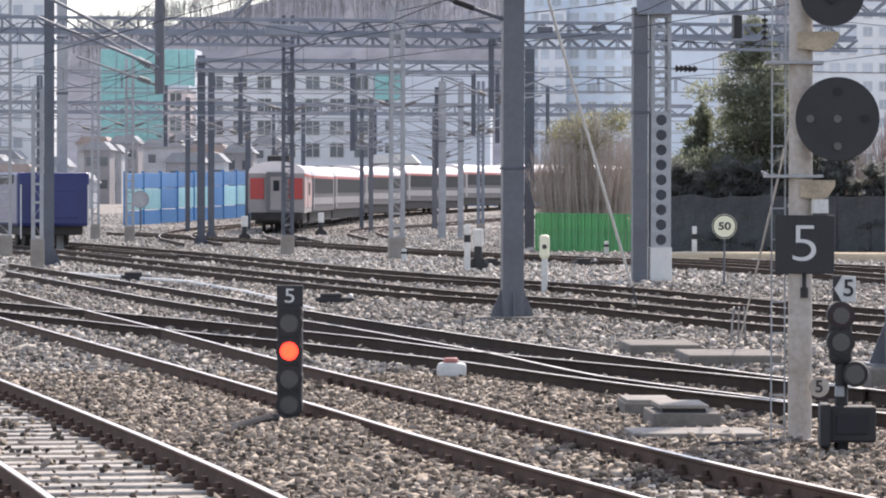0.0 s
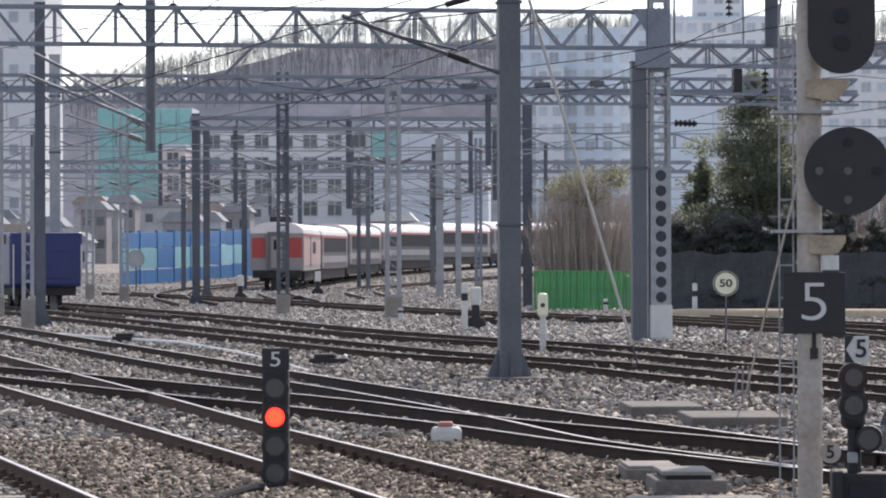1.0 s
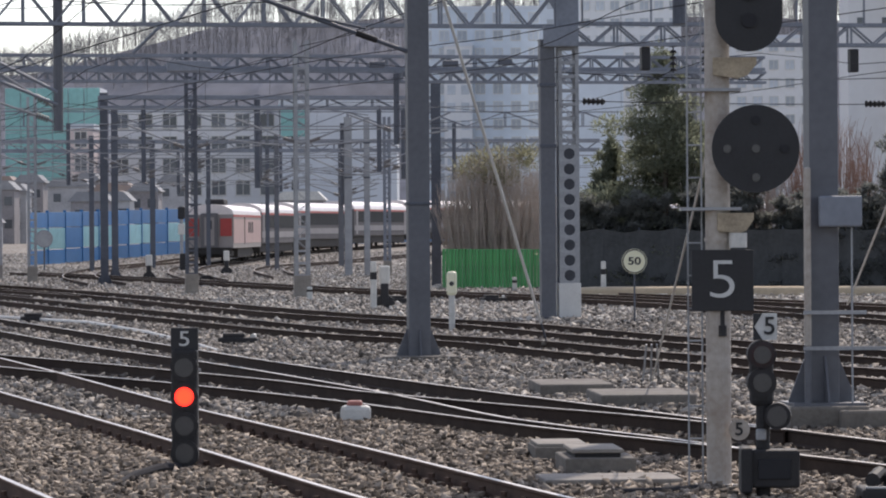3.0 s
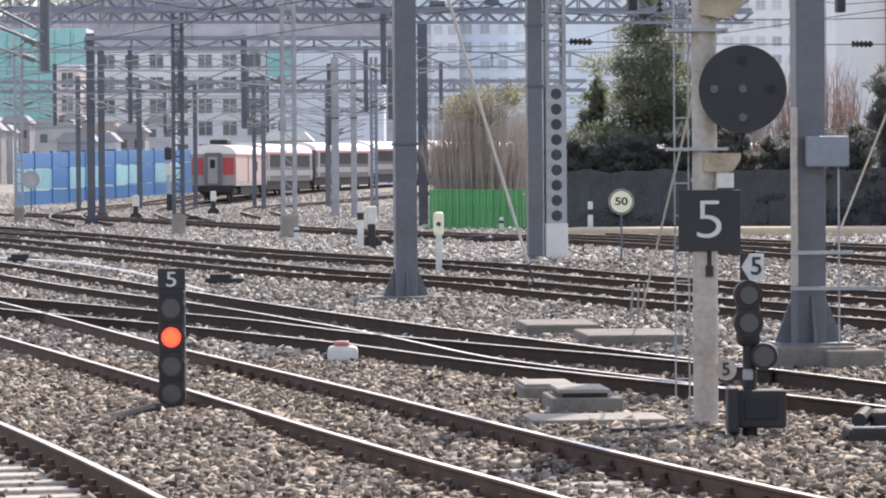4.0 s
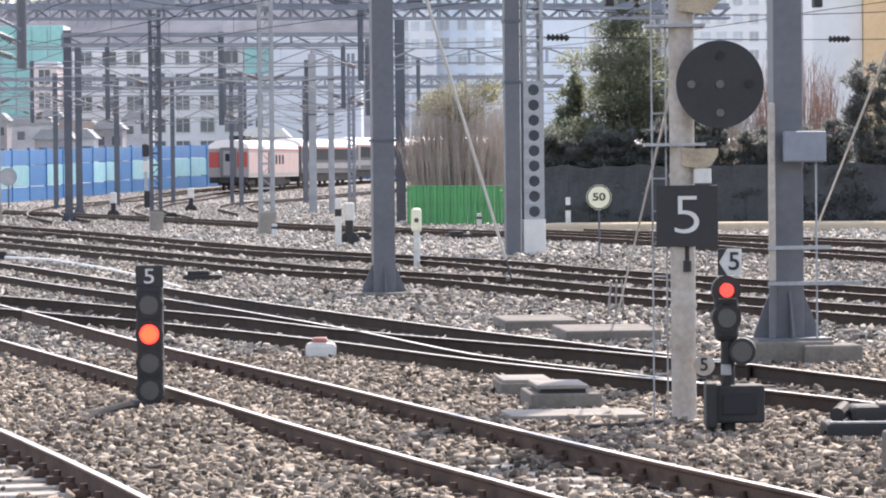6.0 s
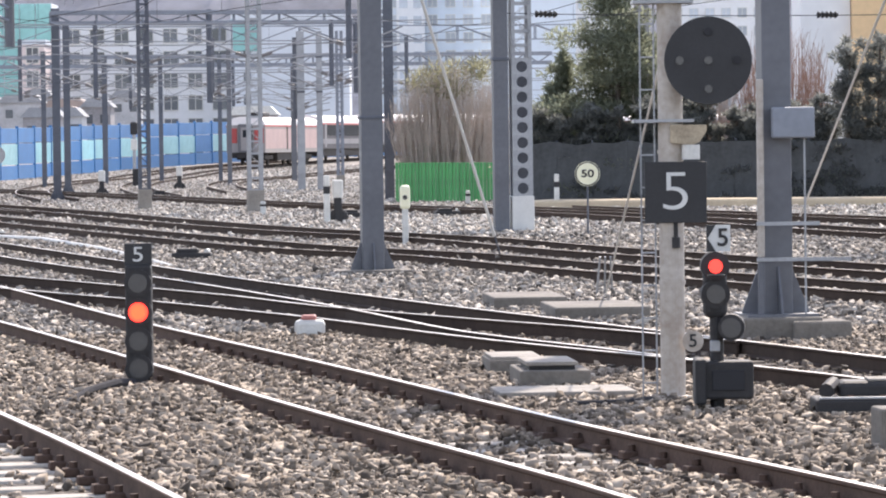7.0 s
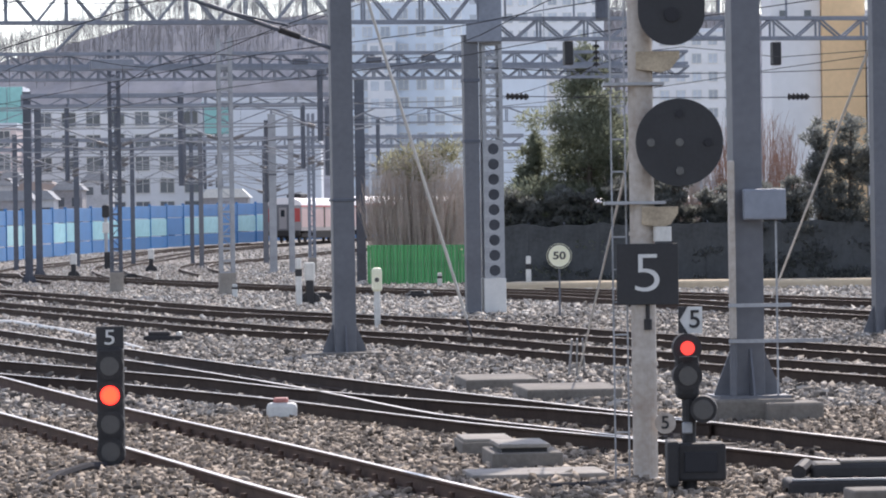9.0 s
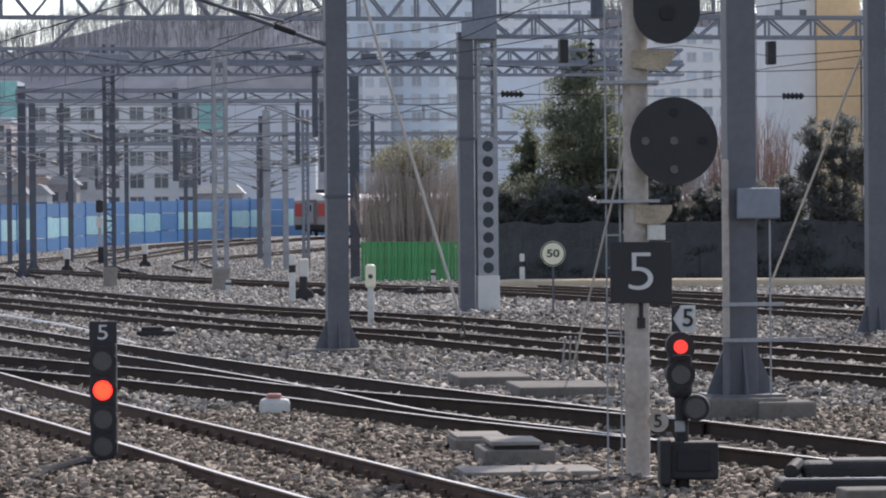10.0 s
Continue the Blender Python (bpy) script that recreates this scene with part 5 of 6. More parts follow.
for k, x, z0 in ((0, -5.0, 4.6), (0, -4.0, 4.3), (0, -12.6, 4.6), (0, -14.6, 4.2), (1, -7.6, 3.4), (1, -3.6, 4.4), (1, -2.2, 4.6), (1, -11.5, 4.6), (1, -20.5, 4.4), (2, -9.0, 4.2), (2, -13.0, 4.5), (2, -19.0, 4.4), (3, -20.0, 4.4), (3, -3.4, 5.0)):
    drop_post((x, beam_y(k, x) - 0.15), z0, 7.35, 0.2, "dark drop post with a cantilever arm", M_POLE_DK, [(1.8, 0.3, 0.75), (1.7, 0.2, 0.25), (-1.6, 0.4, 0.6)])

# frames and switchgear standing on the shallow beam
for x0, x1 in ((2.05, 3.75), (7.4, 9.1)):
    s = thing("busbar_frame", (0, 0, 0), "thin square frame standing on a portal beam", "frame", "frames on the portal beam")
    y = 99.8 + (x0 - 1.7) * 0.256 - 0.15
    for a, b in (((x0, y, 7.2), (x0, y, 8.85)), ((x0, y, 8.83), (x1, y + 0.4, 8.83)), ((x1, y + 0.4, 7.2), (x1, y + 0.4, 8.85))):
        bm = BM()
        bar(bm, a, b, 0.05, 0.05)
        part("frame_bar", bm, M_TRUSS, s)
    xm = x1 - 0.35
    insulator((xm, y + 0.32, 7.9), (xm, y + 0.32, 8.82), 0.1, 6, "ribbed dark insulator hanging in a square frame")
bm = BM()
tube(bm, (0, 0, 0), (0, 0, 2.3), 0.17, 14)
tube(bm, (0, 0, 2.3), (-0.9, -0.2, 2.75), 0.06, 8)
tube(bm, (0.16, 0, 0.4), (0.3, -0.1, 1.9), 0.03, 6)
mesh_thing("disconnector", bm, M_POLE_DK, "dark upright disconnector standing on a portal beam", "switchgear", (4.45, 100.3, 7.2))

# cantilever of the near mast (the mast is turned by 8 degrees about its foot)
inv = mastA.matrix_basis.inverted()
for nm, a, b, r, mt in (("cantilever_tube", (-1.45, 67.5, 5.1), (-4.1, 67.0, 6.06), 0.035, M_POLE_DK), ("top_tie", (-1.45, 67.5, 6.5), (-3.6, 67.1, 5.95), 0.018, M_POLE_DK),
                        ("insulator", (-2.0, 67.4, 6.36), (-2.4, 67.33, 6.25), 0.05, M_INSUL), ("insulator", (-2.02, 67.4, 5.31), (-2.36, 67.33, 5.43), 0.05, M_INSUL), ("register_arm", (-3.2, 67.15, 5.73), (-2.2, 67.3, 5.5), 0.02, M_POLE_DK)):
    bm = BM()
    tube(bm, inv @ Vector(a), inv @ Vector(b), r, 10)
    part(nm, bm, mt, mastA)

# cross wires under the far portals
for x0, x1, y0, y1, zs in ((-24, 1, 129.9, 136, (6.3, 5.6)), (-16.4, -2.5, 166.5, 170, (6.6, 6.0, 5.4)), (-34, 6, 190, 200, (6.5, 5.8, 5.2)), (-40, 6, 236, 246, (6.6, 6.0, 5.3))):
    for z in zs:
        cable("cross_wire", sag((x0, y0, z), (x1, y1, z), 0.12), 0.022, M_ARM, "thin cross wire strung under a portal beam", "cross wires")

s = thing("round_mirror", (-25.8, 230.0, 0.0), "round grey traffic mirror on a post", "mirror")
bm = BM()
tube(bm, (0, 0, -0.05), (0, 0, 1.9), 0.05, 8)
part("post", bm, M_POLE_DK, s)
bm = BM()
disc(bm, (0, -0.08, 1.8), 0.5, 0.06, 32)
part("rim", bm, M_ARM, s)
bm = BM()
disc(bm, (0, -0.12, 1.8), 0.43, 0.03, 32)
part("face", bm, M_POLE_LT, s)


# ---- blue locomotive ----
def blue_loco():
    c = thing("blue_locomotive", (-22.0, 155.5, 0.17), "dark blue locomotive parked on a siding", "locomotive", rz=106)
    M_NAVY = mat("navy_paint", (0.02, 0.03, 0.13), 0.45, 0, 0.2, 0.8)
    L, W = 15.0, 2.7
    bm = BM()
    box(bm, (0, 0, 1.75), (L, W, 2.0), bevel=0.12)
    part("body", bm, M_NAVY, c)
    for sy in (-1, 1):
        bm = BM()
        box(bm, (0, sy * (W / 2 - 0.02), 2.5), (L - 2, 0.1, 0.35), bevel=0.02)
        part("side_grille", bm, M_BLACK2, c)
    bm = BM()
    box(bm, (-L / 2 - 0.01, 0, 1.55), (0.06, W - 0.9, 1.0), bevel=0.02)
    part("end_door", bm, M_NAVY, c)
    bm = BM()
    box(bm, (0, 0, 0.62), (L - 0.6, 2.3, 0.4), bevel=0.05)
    part("underframe", bm, M_UNDER, c)
    for e in (-5.5, -3.5, 3.5, 5.5):
        for sy in (-1, 1):
            bm = BM()
            bmesh.ops.create_cone(bm, cap_ends=True, segments=20, radius1=0.45, radius2=0.45, depth=0.14, matrix=pose(e, sy * 0.75, 0.45, 90, 0, 0))
            part("wheel", bm, M_UNDER, c)
    for sy in (-1, 1):
        bm = BM()
        tube(bm, (-L / 2 - 0.3, sy * 1.25, 0.3), (-L / 2 - 0.3, sy * 1.25, 2.3), 0.025, 6)
        part("hand_rail", bm, M_WHITE, c)


blue_loco()
track("siding with a parked blue locomotive", two([(-29.6, 182.0), (-22.0, 155.5), (-18.8, 144.0), (-14.0, 128.0)]), M_HEAD_OLD, M_RAIL_DK)


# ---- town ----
# walls, far windows and nets are paled to paint haze into their colours
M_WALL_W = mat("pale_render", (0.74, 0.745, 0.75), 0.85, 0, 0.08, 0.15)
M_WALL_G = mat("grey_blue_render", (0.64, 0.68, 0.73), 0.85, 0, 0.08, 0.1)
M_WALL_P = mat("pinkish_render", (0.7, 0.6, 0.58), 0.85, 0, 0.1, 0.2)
M_WALL_B = mat("hazed_blue_render", (0.66, 0.73, 0.8), 0.85, 0, 0.1, 0.08)
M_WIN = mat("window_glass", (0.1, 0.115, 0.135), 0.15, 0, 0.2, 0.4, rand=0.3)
M_WIN_HAZE = mat("hazed_window_glass", (0.46, 0.5, 0.55), 0.2, 0, 0.2, 0.4, rand=0.25)
M_TEAL = mat("teal_scaffold_net", (0.27, 0.53, 0.51), 0.8, 0, 0.2, 0.15)
M_ORANGE = mat("orange_render", (0.8, 0.56, 0.32), 0.8, 0, 0.12, 0.3)


def building(x, y, w, d, h, wall, label, cols, storeys, rz=0.0, win=(1.5, 1.5), skip=0, frames=True, parapet=0.6, z0=0.4, plain_x=None):
    b = thing("apartment_building", (x, y, z0), label, "building", "town buildings", rz=rz)
    bm = BM()
    box(bm, (0, 0, h / 2 - 0.7), (w, d, h + 1.4))
    part("wall", bm, wall, b)
    bm = BM()
    box(bm, (0, 0, h + parapet / 2), (w + 0.3, d + 0.3, parapet))
    part("roof", bm, M_WALL_G, b)
    sw, sh = w / cols, h / storeys
    pane = BM()
    box(pane, (0, 0, 0), (win[0], 0.1, win[1]))
    glass = bpy.data.meshes.new("window")
    pane.to_mesh(glass)
    pane.free()
    glass.materials.append(M_WIN_HAZE if y > 600 or h > 40 else M_WIN)
    fr = BM()
    for sx in (-1, 1):
        box(fr, (sx * (win[0] / 2 + 0.05), 0, 0), (0.1, 0.24, win[1] + 0.2))
    box(fr, (0, 0, win[1] / 2 + 0.05), (win[0], 0.24, 0.1))
    box(fr, (0, 0, -win[1] / 2 - 0.06), (win[0] + 0.2, 0.34, 0.12))
    box(fr, (0, 0, 0), (0.08, 0.2, win[1]))
    frm = bpy.data.meshes.new("frame")
    fr.to_mesh(frm)
    fr.free()
    frm.materials.append(M_WHITE)
    for s in range(skip, storeys):
        for c in range(cols):
            px = -w / 2 + (c + 0.5) * sw
            if plain_x and plain_x[0] < px < plain_x[1]:
                continue
            o = new("window", glass)
            o.parent = b
            o.matrix_basis = pose(px, -d / 2 - 0.02, (s + 0.55) * sh)
            if frames:
                f = new("frame", frm)
                f.parent = o
    return b


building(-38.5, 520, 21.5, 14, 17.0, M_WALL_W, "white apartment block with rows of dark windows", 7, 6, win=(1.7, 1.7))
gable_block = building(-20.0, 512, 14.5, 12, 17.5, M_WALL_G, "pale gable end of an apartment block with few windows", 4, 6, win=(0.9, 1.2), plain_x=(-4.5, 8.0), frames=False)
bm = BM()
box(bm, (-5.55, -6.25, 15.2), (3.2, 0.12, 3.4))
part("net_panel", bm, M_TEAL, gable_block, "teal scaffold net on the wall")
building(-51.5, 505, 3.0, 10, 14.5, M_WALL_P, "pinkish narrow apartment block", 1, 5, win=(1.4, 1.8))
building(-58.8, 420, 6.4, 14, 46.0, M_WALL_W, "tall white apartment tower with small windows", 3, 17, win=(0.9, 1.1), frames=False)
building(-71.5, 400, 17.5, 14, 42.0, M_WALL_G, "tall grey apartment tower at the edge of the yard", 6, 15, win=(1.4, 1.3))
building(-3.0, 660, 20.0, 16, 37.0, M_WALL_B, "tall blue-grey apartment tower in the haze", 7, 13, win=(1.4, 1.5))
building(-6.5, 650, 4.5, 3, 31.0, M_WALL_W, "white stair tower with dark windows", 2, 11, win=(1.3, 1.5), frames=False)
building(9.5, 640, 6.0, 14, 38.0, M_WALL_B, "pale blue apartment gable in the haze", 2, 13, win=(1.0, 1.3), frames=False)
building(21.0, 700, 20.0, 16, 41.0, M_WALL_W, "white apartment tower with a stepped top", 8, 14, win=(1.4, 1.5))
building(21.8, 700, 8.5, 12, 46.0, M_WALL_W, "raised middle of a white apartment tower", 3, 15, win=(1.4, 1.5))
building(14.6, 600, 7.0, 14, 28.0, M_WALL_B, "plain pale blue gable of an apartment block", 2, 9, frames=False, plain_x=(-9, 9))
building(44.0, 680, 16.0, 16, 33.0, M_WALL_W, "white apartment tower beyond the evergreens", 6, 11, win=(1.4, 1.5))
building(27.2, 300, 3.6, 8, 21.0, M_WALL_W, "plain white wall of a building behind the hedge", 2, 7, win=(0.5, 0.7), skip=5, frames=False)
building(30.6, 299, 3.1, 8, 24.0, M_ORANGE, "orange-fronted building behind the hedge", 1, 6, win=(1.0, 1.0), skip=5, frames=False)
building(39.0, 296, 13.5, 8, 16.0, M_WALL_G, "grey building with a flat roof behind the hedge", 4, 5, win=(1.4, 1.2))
for x, y, w, h in ((-61.0, 560, 13.0, 21.5), (-25.0, 575, 12.0, 19.5)):
    b = thing("netted_building", (x, y, 0.4), "building site wrapped in teal scaffold netting", "building", "netted building sites")
    bm = BM()
    box(bm, (0, 0, h / 2 - 0.7), (w, 10, h + 1.4))
    part("core", bm, M_WALL_G, b)
    for k in range(int(w / 2)):
        for s in range(int(h / 3)):
            bm = BM()
            box(bm, (-w / 2 + (k + 0.5) * w / int(w / 2), -5.2, (s + 0.5) * h / int(h / 3)), (w / int(w / 2) - 0.12, 0.06, h / int(h / 3) - 0.1))
            part("net_panel", bm, M_TEAL, b)
M_HOUSE = mat("weathered_house_render", (0.46, 0.47, 0.49), 0.9, 0, 0.25, 0.5)
M_HOUSE_DK = mat("dark_brick_house", (0.3, 0.29, 0.3), 0.9, 0, 0.3, 0.5)
M_SLATE = mat("grey_roof", (0.3, 0.31, 0.33), 0.85, 0, 0.2, 0.5)
M_RUST_ROOF = mat("faded_roof", (0.36, 0.29, 0.26), 0.8, 0, 0.2, 0.5)
house_rng = random.Random(17)
HOUSES = [(-62 + 26 * house_rng.random(), y, house_rng.uniform(2.6, 4.6), 2.6 + (y - 335) * 0.036 + house_rng.uniform(-0.6, 0.6)) for y in range(338, 480, 7)]
HOUSES.append((-20.5, 420, 4.8, 4.9))
for i, (x, y, w, h) in enumerate(HOUSES):
    hs = thing("small_house", (x, y, 0.4), "small low house below the hill", "house", "small houses")
    bm = BM()
    box(bm, (0, 0, h / 2 - 0.5), (w, 5, h + 1))
    part("wall", bm, (M_HOUSE, M_HOUSE_DK)[i % 2], hs)
    bm = BM()
    prism(bm, [(-w / 2 - 0.3, h), (w / 2 + 0.3, h), (w / 2 - 0.6, h + 0.9), (-w / 2 + 0.6, h + 0.9)], -2.8, 2.8)
    part("roof", bm, (M_RUST_ROOF, M_SLATE, M_SLATE)[i % 3] if i < len(HOUSES) - 1 else M_WHITE, hs)
    for k in (-0.27, 0.27):
        for z in [h - 1.2 - 2.4 * n for n in range(3) if h - 1.2 - 2.4 * n > 0.8]:
            bm = BM()
            box(bm, (k * w, -2.52, z), (0.8, 0.08, 0.9))
            part("window", bm, M_WIN, hs)


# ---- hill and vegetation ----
# hill and twig colours are lightened to stand in for distant haze
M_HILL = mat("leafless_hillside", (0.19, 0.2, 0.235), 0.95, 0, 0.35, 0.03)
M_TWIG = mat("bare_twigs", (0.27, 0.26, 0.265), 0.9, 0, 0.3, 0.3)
M_BROWN = mat("brown_stems", (0.48, 0.41, 0.355), 0.85, 0, 0.35, 0.8)
M_YELLOW = mat("yellowish_twigs", (0.27, 0.265, 0.17), 0.85, 0, 0.3, 0.8)
M_BARK = mat("bark", (0.1, 0.08, 0.065), 0.9, 0, 0.3, 3.0)
# needles are painted paler than real foliage, in place of haze
M_LEAF = mat("evergreen_needles", (0.23, 0.25, 0.18), 0.75, 0, 0.45, 0.7)
M_LEAF_DK = mat("dark_evergreen", (0.22, 0.23, 0.215), 0.8, 0, 0.45, 0.7)

for leaf_m in (M_LEAF, M_LEAF_DK, M_YELLOW):
    leafy(leaf_m, 0.78)


def hill_h(x):
    s = min(1.0, max(0.0, (x + 112) / 58))
    return 38.5 + 11.5 * s * s * (3 - 2 * s) + 1.5 * noise.noise(Vector((x * 0.06, 3, 1)))


def hill():
    bm = BM()
    xs = [-170 + 6 * i for i in range(60)]
    ks = [0, 0.15, 0.3, 0.5, 0.7, 0.85, 1.0, 1.05]
    rows = [[bm.verts.new((x, 800 + 130 * k, (hill_h(x) * math.sin(min(k, 1) * math.pi / 2) if k <= 1 else hill_h(x) * 0.7) + 0.5 * noise.noise(Vector((x * 0.1, k * 5, 0))))) for x in xs] for k in ks]
    for a, b in zip(rows, rows[1:]):
        for i in range(len(xs) - 1):
            bm.faces.new((a[i], a[i + 1], b[i + 1], b[i]))
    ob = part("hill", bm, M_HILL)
    for f in ob.data.polygons:
        f.use_smooth = True
    tagged(ob, "leafless wooded hill behind the town", "hill", kind="structure")
    # bare trees, too many to count
    rng = np.random.default_rng(7)
    V, Fc = [], []

    def stick(a, b, r):
        i = len(V)
        V.extend([(a[0] - r, a[1], a[2]), (a[0] + r, a[1], a[2]), (b[0] + r * 0.3, b[1], b[2]), (b[0] - r * 0.3, b[1], b[2]), (a[0], a[1] - r, a[2]), (a[0], a[1] + r, a[2]), (b[0], b[1] + r * 0.3, b[2]), (b[0], b[1] - r * 0.3, b[2])])
        Fc.extend([(i, i + 1, i + 2, i + 3), (i + 4, i + 5, i + 6, i + 7)])

    for _ in range(3600):
        x = rng.uniform(-115, 120)
        k = rng.uniform(0.35, 1.0) ** 0.6
        y = 800 + 130 * k
        z = hill_h(x) * math.sin(k * math.pi / 2) - 0.5
        h = rng.uniform(4.5, 8)
        top = (x + rng.normal(0, 0.5), y, z + h)
        stick((x, y, z), top, 0.042)
        for _ in range(14):
            f = rng.uniform(0.3, 0.95)
            p = (x + (top[0] - x) * f, y, z + h * f)
            ln = h * rng.uniform(0.2, 0.42)
            an = rng.uniform(-1.1, 1.1)
            stick(p, (p[0] + ln * math.sin(an), y + rng.normal(0, 0.6), p[2] + ln * math.cos(an)), 0.02)
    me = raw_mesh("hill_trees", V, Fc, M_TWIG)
    tagged(new("hill_trees", me), "crowd of leafless grey trees on the hill", "trees", kind="stuff")


hill()


def leaf_cloud(name, blobs, n, size, material, parent, seed, droop=0.0, stretch=1.0):
    """Many small leaf blades strewn through ellipsoids (x, y, z, rx, ry, rz)."""
    rng = np.random.default_rng(seed)
    w = np.array([b[3] * b[5] for b in blobs])
    pick = rng.choice(len(blobs), n, p=w / w.sum())
    B = np.array(blobs)[pick]
    d = rng.standard_normal((n, 3))
    d /= np.linalg.norm(d, axis=1)[:, None]
    r = rng.random(n) ** 0.45
    c = B[:, :3] + d * B[:, 3:] * r[:, None]
    out = d + rng.standard_normal((n, 3)) * 0.6
    out[:, 2] -= droop
    out /= np.linalg.norm(out, axis=1)[:, None]
    side = np.cross(out, rng.standard_normal((n, 3)))
    side /= np.linalg.norm(side, axis=1)[:, None]
    s = size * (0.5 + rng.random(n))[:, None]
    a, b = c - side * s * 0.3, c + side * s * 0.3
    e = c + out * s * stretch
    V = np.stack([a, b, e], 1).reshape(-1, 3)
    me = bpy.data.meshes.new(name)
    me.vertices.add(3 * n)
    me.vertices.foreach_set("co", V.ravel())
    me.loops.add(3 * n)
    me.loops.foreach_set("vertex_index", np.arange(3 * n, dtype=np.int32))
    me.polygons.add(n)
    me.polygons.foreach_set("loop_start", np.arange(0, 3 * n, 3, dtype=np.int32))
    me.update(calc_edges=True)
    me.materials.append(material)
    ob = new(name, me)
    ob.parent = parent
    return ob


def evergreen(x, y, h, r, seed, label, material, n=7000, taper=0.85, n_limbs=60):
    t = thing("evergreen_tree", (x, y, 0), label, "tree", "evergreens beside the yard")
    rng = np.random.default_rng(seed)
    bm = BM()
    tube(bm, (0, 0, -0.05), (0.1, 0, h * 0.93), 0.14, 8, 0.03)
    part("trunk", bm, M_BARK, t)
    blobs = []
    for k in range(n_limbs):
        f = (k + 0.5) / n_limbs
        rad = r * (1 - taper * f ** 1.2) * rng.uniform(0.45, 1.3)
        a = rng.uniform(0, 6.283)
        q = rng.uniform(0.35, 0.85)
        blobs.append((rad * q * math.cos(a), rad * q * math.sin(a), h * (0.04 + 0.92 * f) + rng.normal(0, 0.12), max(0.14, rad * 0.42), max(0.14, rad * 0.42), max(0.1, h * rng.uniform(0.02, 0.05))))
    blobs.append((0, 0, h * 0.97, 0.1, 0.1, h * 0.05))
    for b in blobs[::3]:
        bm = BM()
        tube(bm, (0, 0, b[2] - 0.15), b[:3], 0.03, 5, 0.01)
        part("limb", bm, M_BARK, t)
    leaf_cloud("crown", blobs, 2 * n, 0.1, material, t, seed, -0.3, 1.4)
    return t


evergreen(5.7, 141.0, 8.5, 3.7, 11, "tall feathery pine tree beside the yard", M_LEAF, 25000, taper=0.82, n_limbs=150)
evergreen(3.9, 142.0, 5.4, 1.6, 12, "dark green conifer beside the yard", M_LEAF, 8000)
evergreen(6.5, 143.0, 6.6, 2.0, 13, "bushy dark conifer beside the yard", M_LEAF, 8000)
for k, (x, y, h, r) in enumerate(((2.9, 139.5, 3.3, 0.95), (3.7, 139, 3.0, 1.0), (4.6, 138.6, 3.4, 1.0), (5.6, 138.4, 3.2, 1.0), (6.6, 138, 3.6, 1.0), (7.6, 138, 3.7, 0.95), (8.5, 137.6, 4.0, 0.9),
                                  (9.5, 137.2, 3.2, 1.0), (10.4, 137, 3.4, 1.0), (11.4, 136.6, 3.4, 1.0), (12.3, 136.5, 3.6, 1.0), (13.2, 136, 5.5, 1.1), (14.2, 136, 5.6, 1.1), (15.2, 135.6, 5.0, 1.2), (16.3, 135.5, 5.2, 1.2), (17.4, 135, 5.0, 1.2))):
    evergreen(x, y, h, r, 30 + k, "dense dark evergreen shrub in a hedge row", M_LEAF_DK, 5200, taper=0.45)


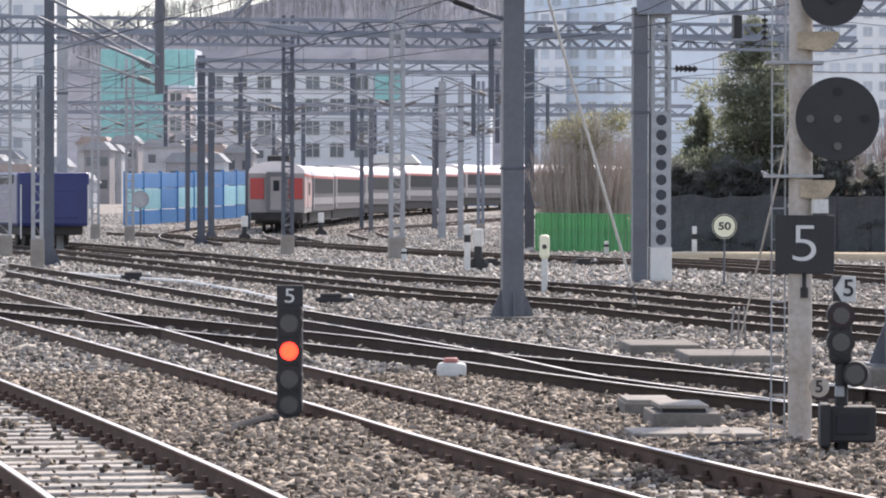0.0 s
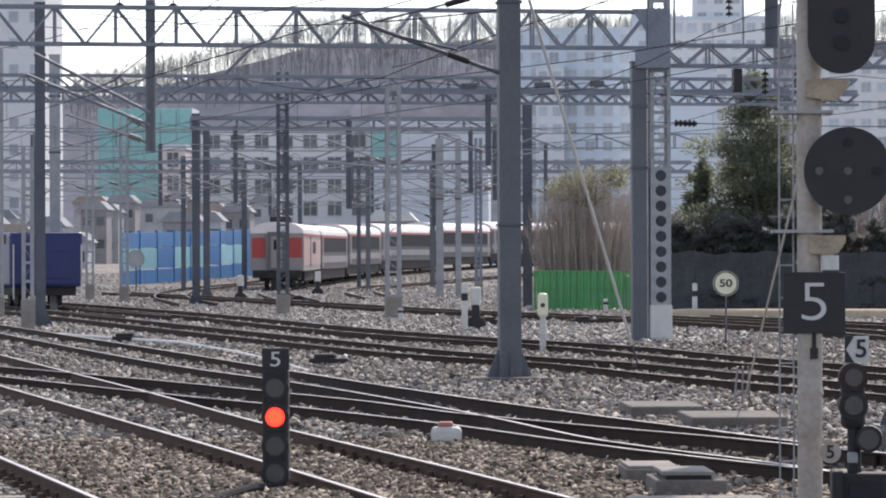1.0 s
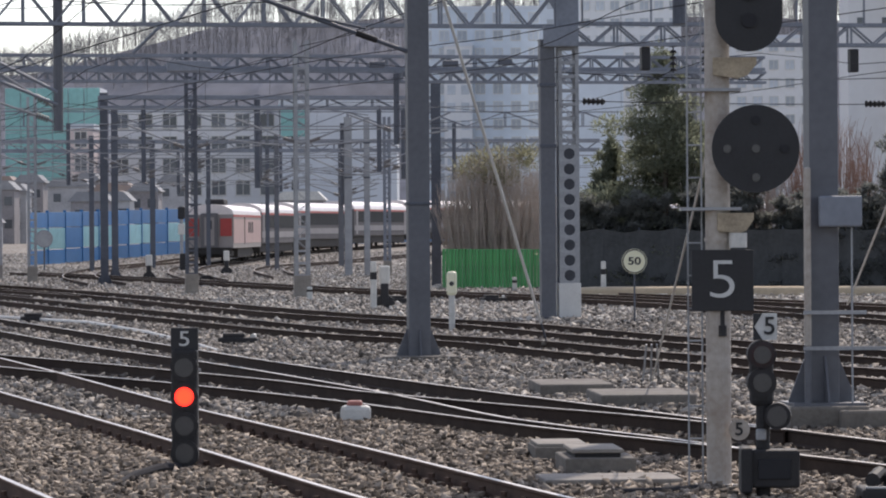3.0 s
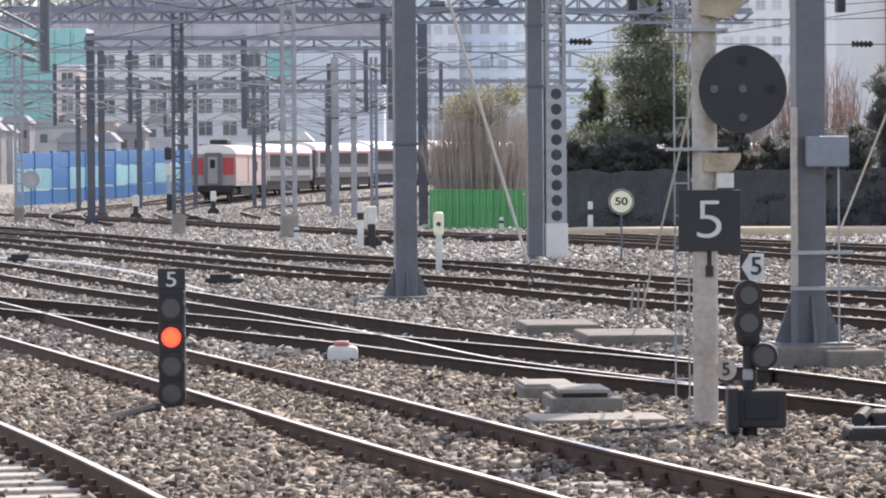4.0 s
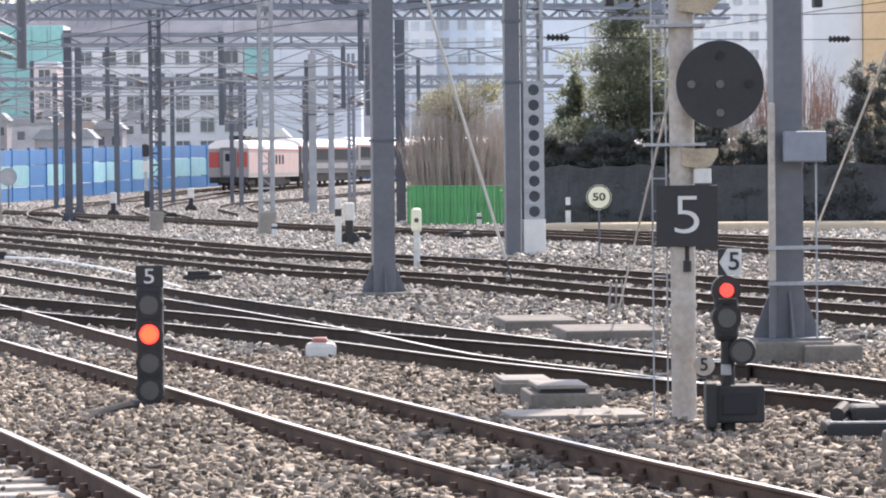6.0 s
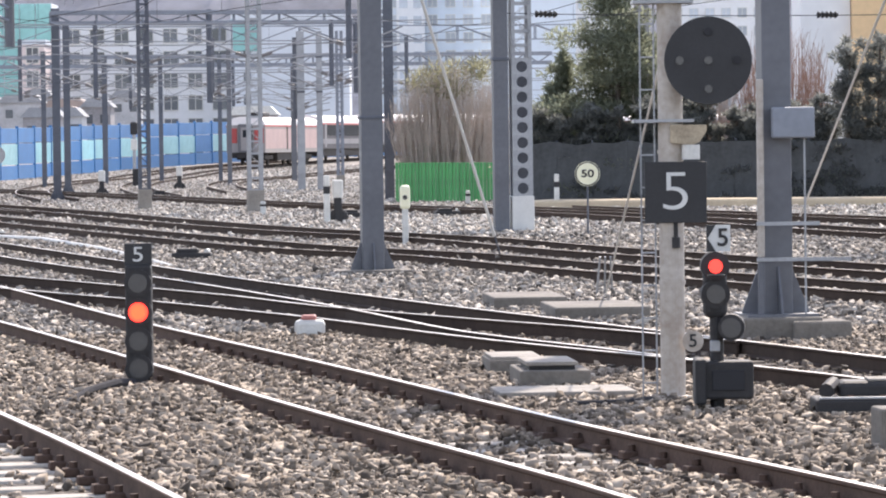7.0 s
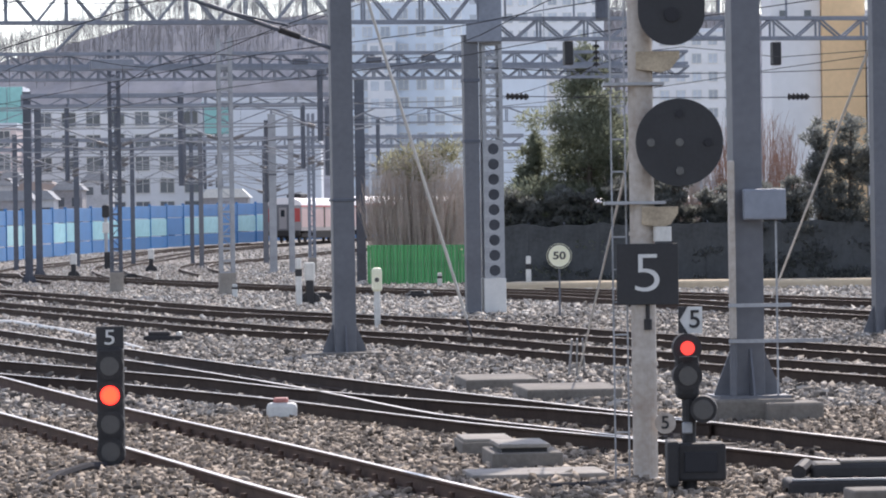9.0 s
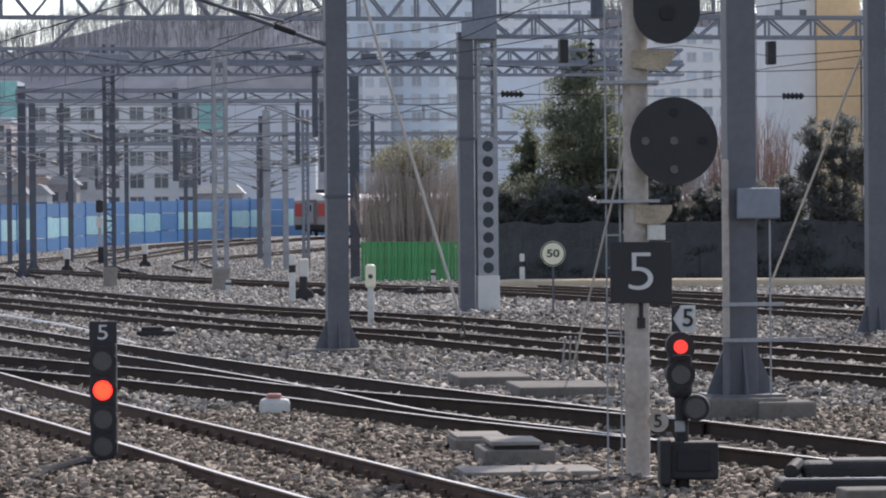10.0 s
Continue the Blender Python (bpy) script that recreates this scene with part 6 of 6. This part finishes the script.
def bare_shrub(x, y, w, h, n, seed, label, material, top_material=None):
    t = thing("bare_shrub", (x, y, 0), label, "shrub", "leafless shrubs")
    rng = np.random.default_rng(seed)
    V, Fc = [], []

    def stick(a, b, r0, r1):
        i = len(V)
        for p, r in ((a, r0), (b, r1)):
            for k in range(3):
                V.append((p[0] + r * math.cos(2.094 * k), p[1] + r * math.sin(2.094 * k), p[2]))
        for k in range(3):
            Fc.append((i + k, i + (k + 1) % 3, i + 3 + (k + 1) % 3, i + 3 + k))

    for _ in range(n):
        px, py = rng.uniform(-w / 2, w / 2), rng.uniform(-1.2, 1.2)
        hh = h * (1 - 0.35 * abs(px / (w / 2)) ** 2.5) * rng.uniform(0.72, 1.0)
        p = (px * 0.85, py, -0.05)
        dx = rng.normal(px * 0.06, 0.06)
        for s in range(4):
            q = (p[0] + dx + rng.normal(0, 0.05), p[1] + rng.normal(0, 0.05), p[2] + hh / 4)
            stick(p, q, 0.022 - 0.004 * s, 0.018 - 0.004 * s)
            if s:
                for _ in range(3):
                    u = rng.uniform(0.1, 1)
                    b = tuple(p[i] + (q[i] - p[i]) * u for i in range(3))
                    stick(b, (b[0] + rng.normal(0, 0.16), b[1] + rng.normal(0, 0.16), b[2] + rng.uniform(0.25, 0.6)), 0.008, 0.004)
            p = q
    ob = new("stem_thicket", raw_mesh("stem_thicket", V, Fc, material))
    ob.parent = t
    tagged(ob, kind="stuff")
    if top_material:
        leaf_cloud("twig_crown", [(rng.uniform(-w / 2.6, w / 2.6), rng.uniform(-0.8, 0.8), h * rng.uniform(0.72, 0.97), 0.5, 0.5, 0.35) for _ in range(26)], 1500, 0.09, top_material, t, seed, -0.5, 2.6)
    return t


bare_shrub(-0.15, 157, 3.9, 5.4, 560, 21, "tall clump of bare brown stems behind a green fence", M_BROWN, M_YELLOW)
bare_shrub(1.7, 160, 2.6, 4.6, 150, 22, "bare brown shrub behind a green fence", M_BROWN)
M_RUSSET = mat("reddish_stems", (0.36, 0.22, 0.16), 0.85, 0, 0.35, 0.8)
bare_shrub(8.3, 141, 3.0, 5.9, 230, 23, "bare brown saplings behind the dark hedge", M_BROWN)
bare_shrub(11.6, 141, 3.2, 6.0, 260, 24, "bare reddish saplings behind the dark hedge", M_RUSSET)
bm = BM()
box(bm, (0, 0, 0.1), (16, 2.6, 0.3), bevel=0.08)
mesh_thing("access_path", bm, mat("sandy_path", (0.55, 0.45, 0.32), 0.95, 0, 0.2, 0.6), "sandy path along the dark hedge", "path", (10.5, 132.0, 0), -14)


# ---- motion of the train ----
def motions():
    line = smooth(LINE_T, 1.0)
    acc = [0.0]
    for a, b in zip(line, line[1:]):
        acc.append(acc[-1] + (b - a).length)

    def on(s):
        s = max(0.0, min(s, acc[-1] - 0.01))
        i = max(k for k in range(len(acc)) if acc[k] <= s)
        i = min(i, len(line) - 2)
        return line[i].lerp(line[i + 1], (s - acc[i]) / (acc[i + 1] - acc[i]))

    s0 = acc[min(range(len(line)), key=lambda k: abs(line[k].y - 212.0))]
    for n, c in enumerate(COACHES):
        rows = []
        for k in range(21):
            t = 0.5 * k
            tail = s0 + 13.4 * t + n * 23.5
            p, q = on(tail + 3.6), on(tail + 19.4)
            m, d = (p + q) / 2, q - p
            rows.append((t, pose(m.x, m.y, rise(m.y) + 0.165, 0, 0, math.degrees(math.atan2(d.y, d.x)))))
        walk(c, rows)
    # the added cover swings off the red lens, standing in for the lamp lighting
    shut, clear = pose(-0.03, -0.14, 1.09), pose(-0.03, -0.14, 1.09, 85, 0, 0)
    walk(LAMP_OFF_COVER, [(0.0, shut), (5.1, shut), (5.3, clear), (10.0, clear)])


motions()
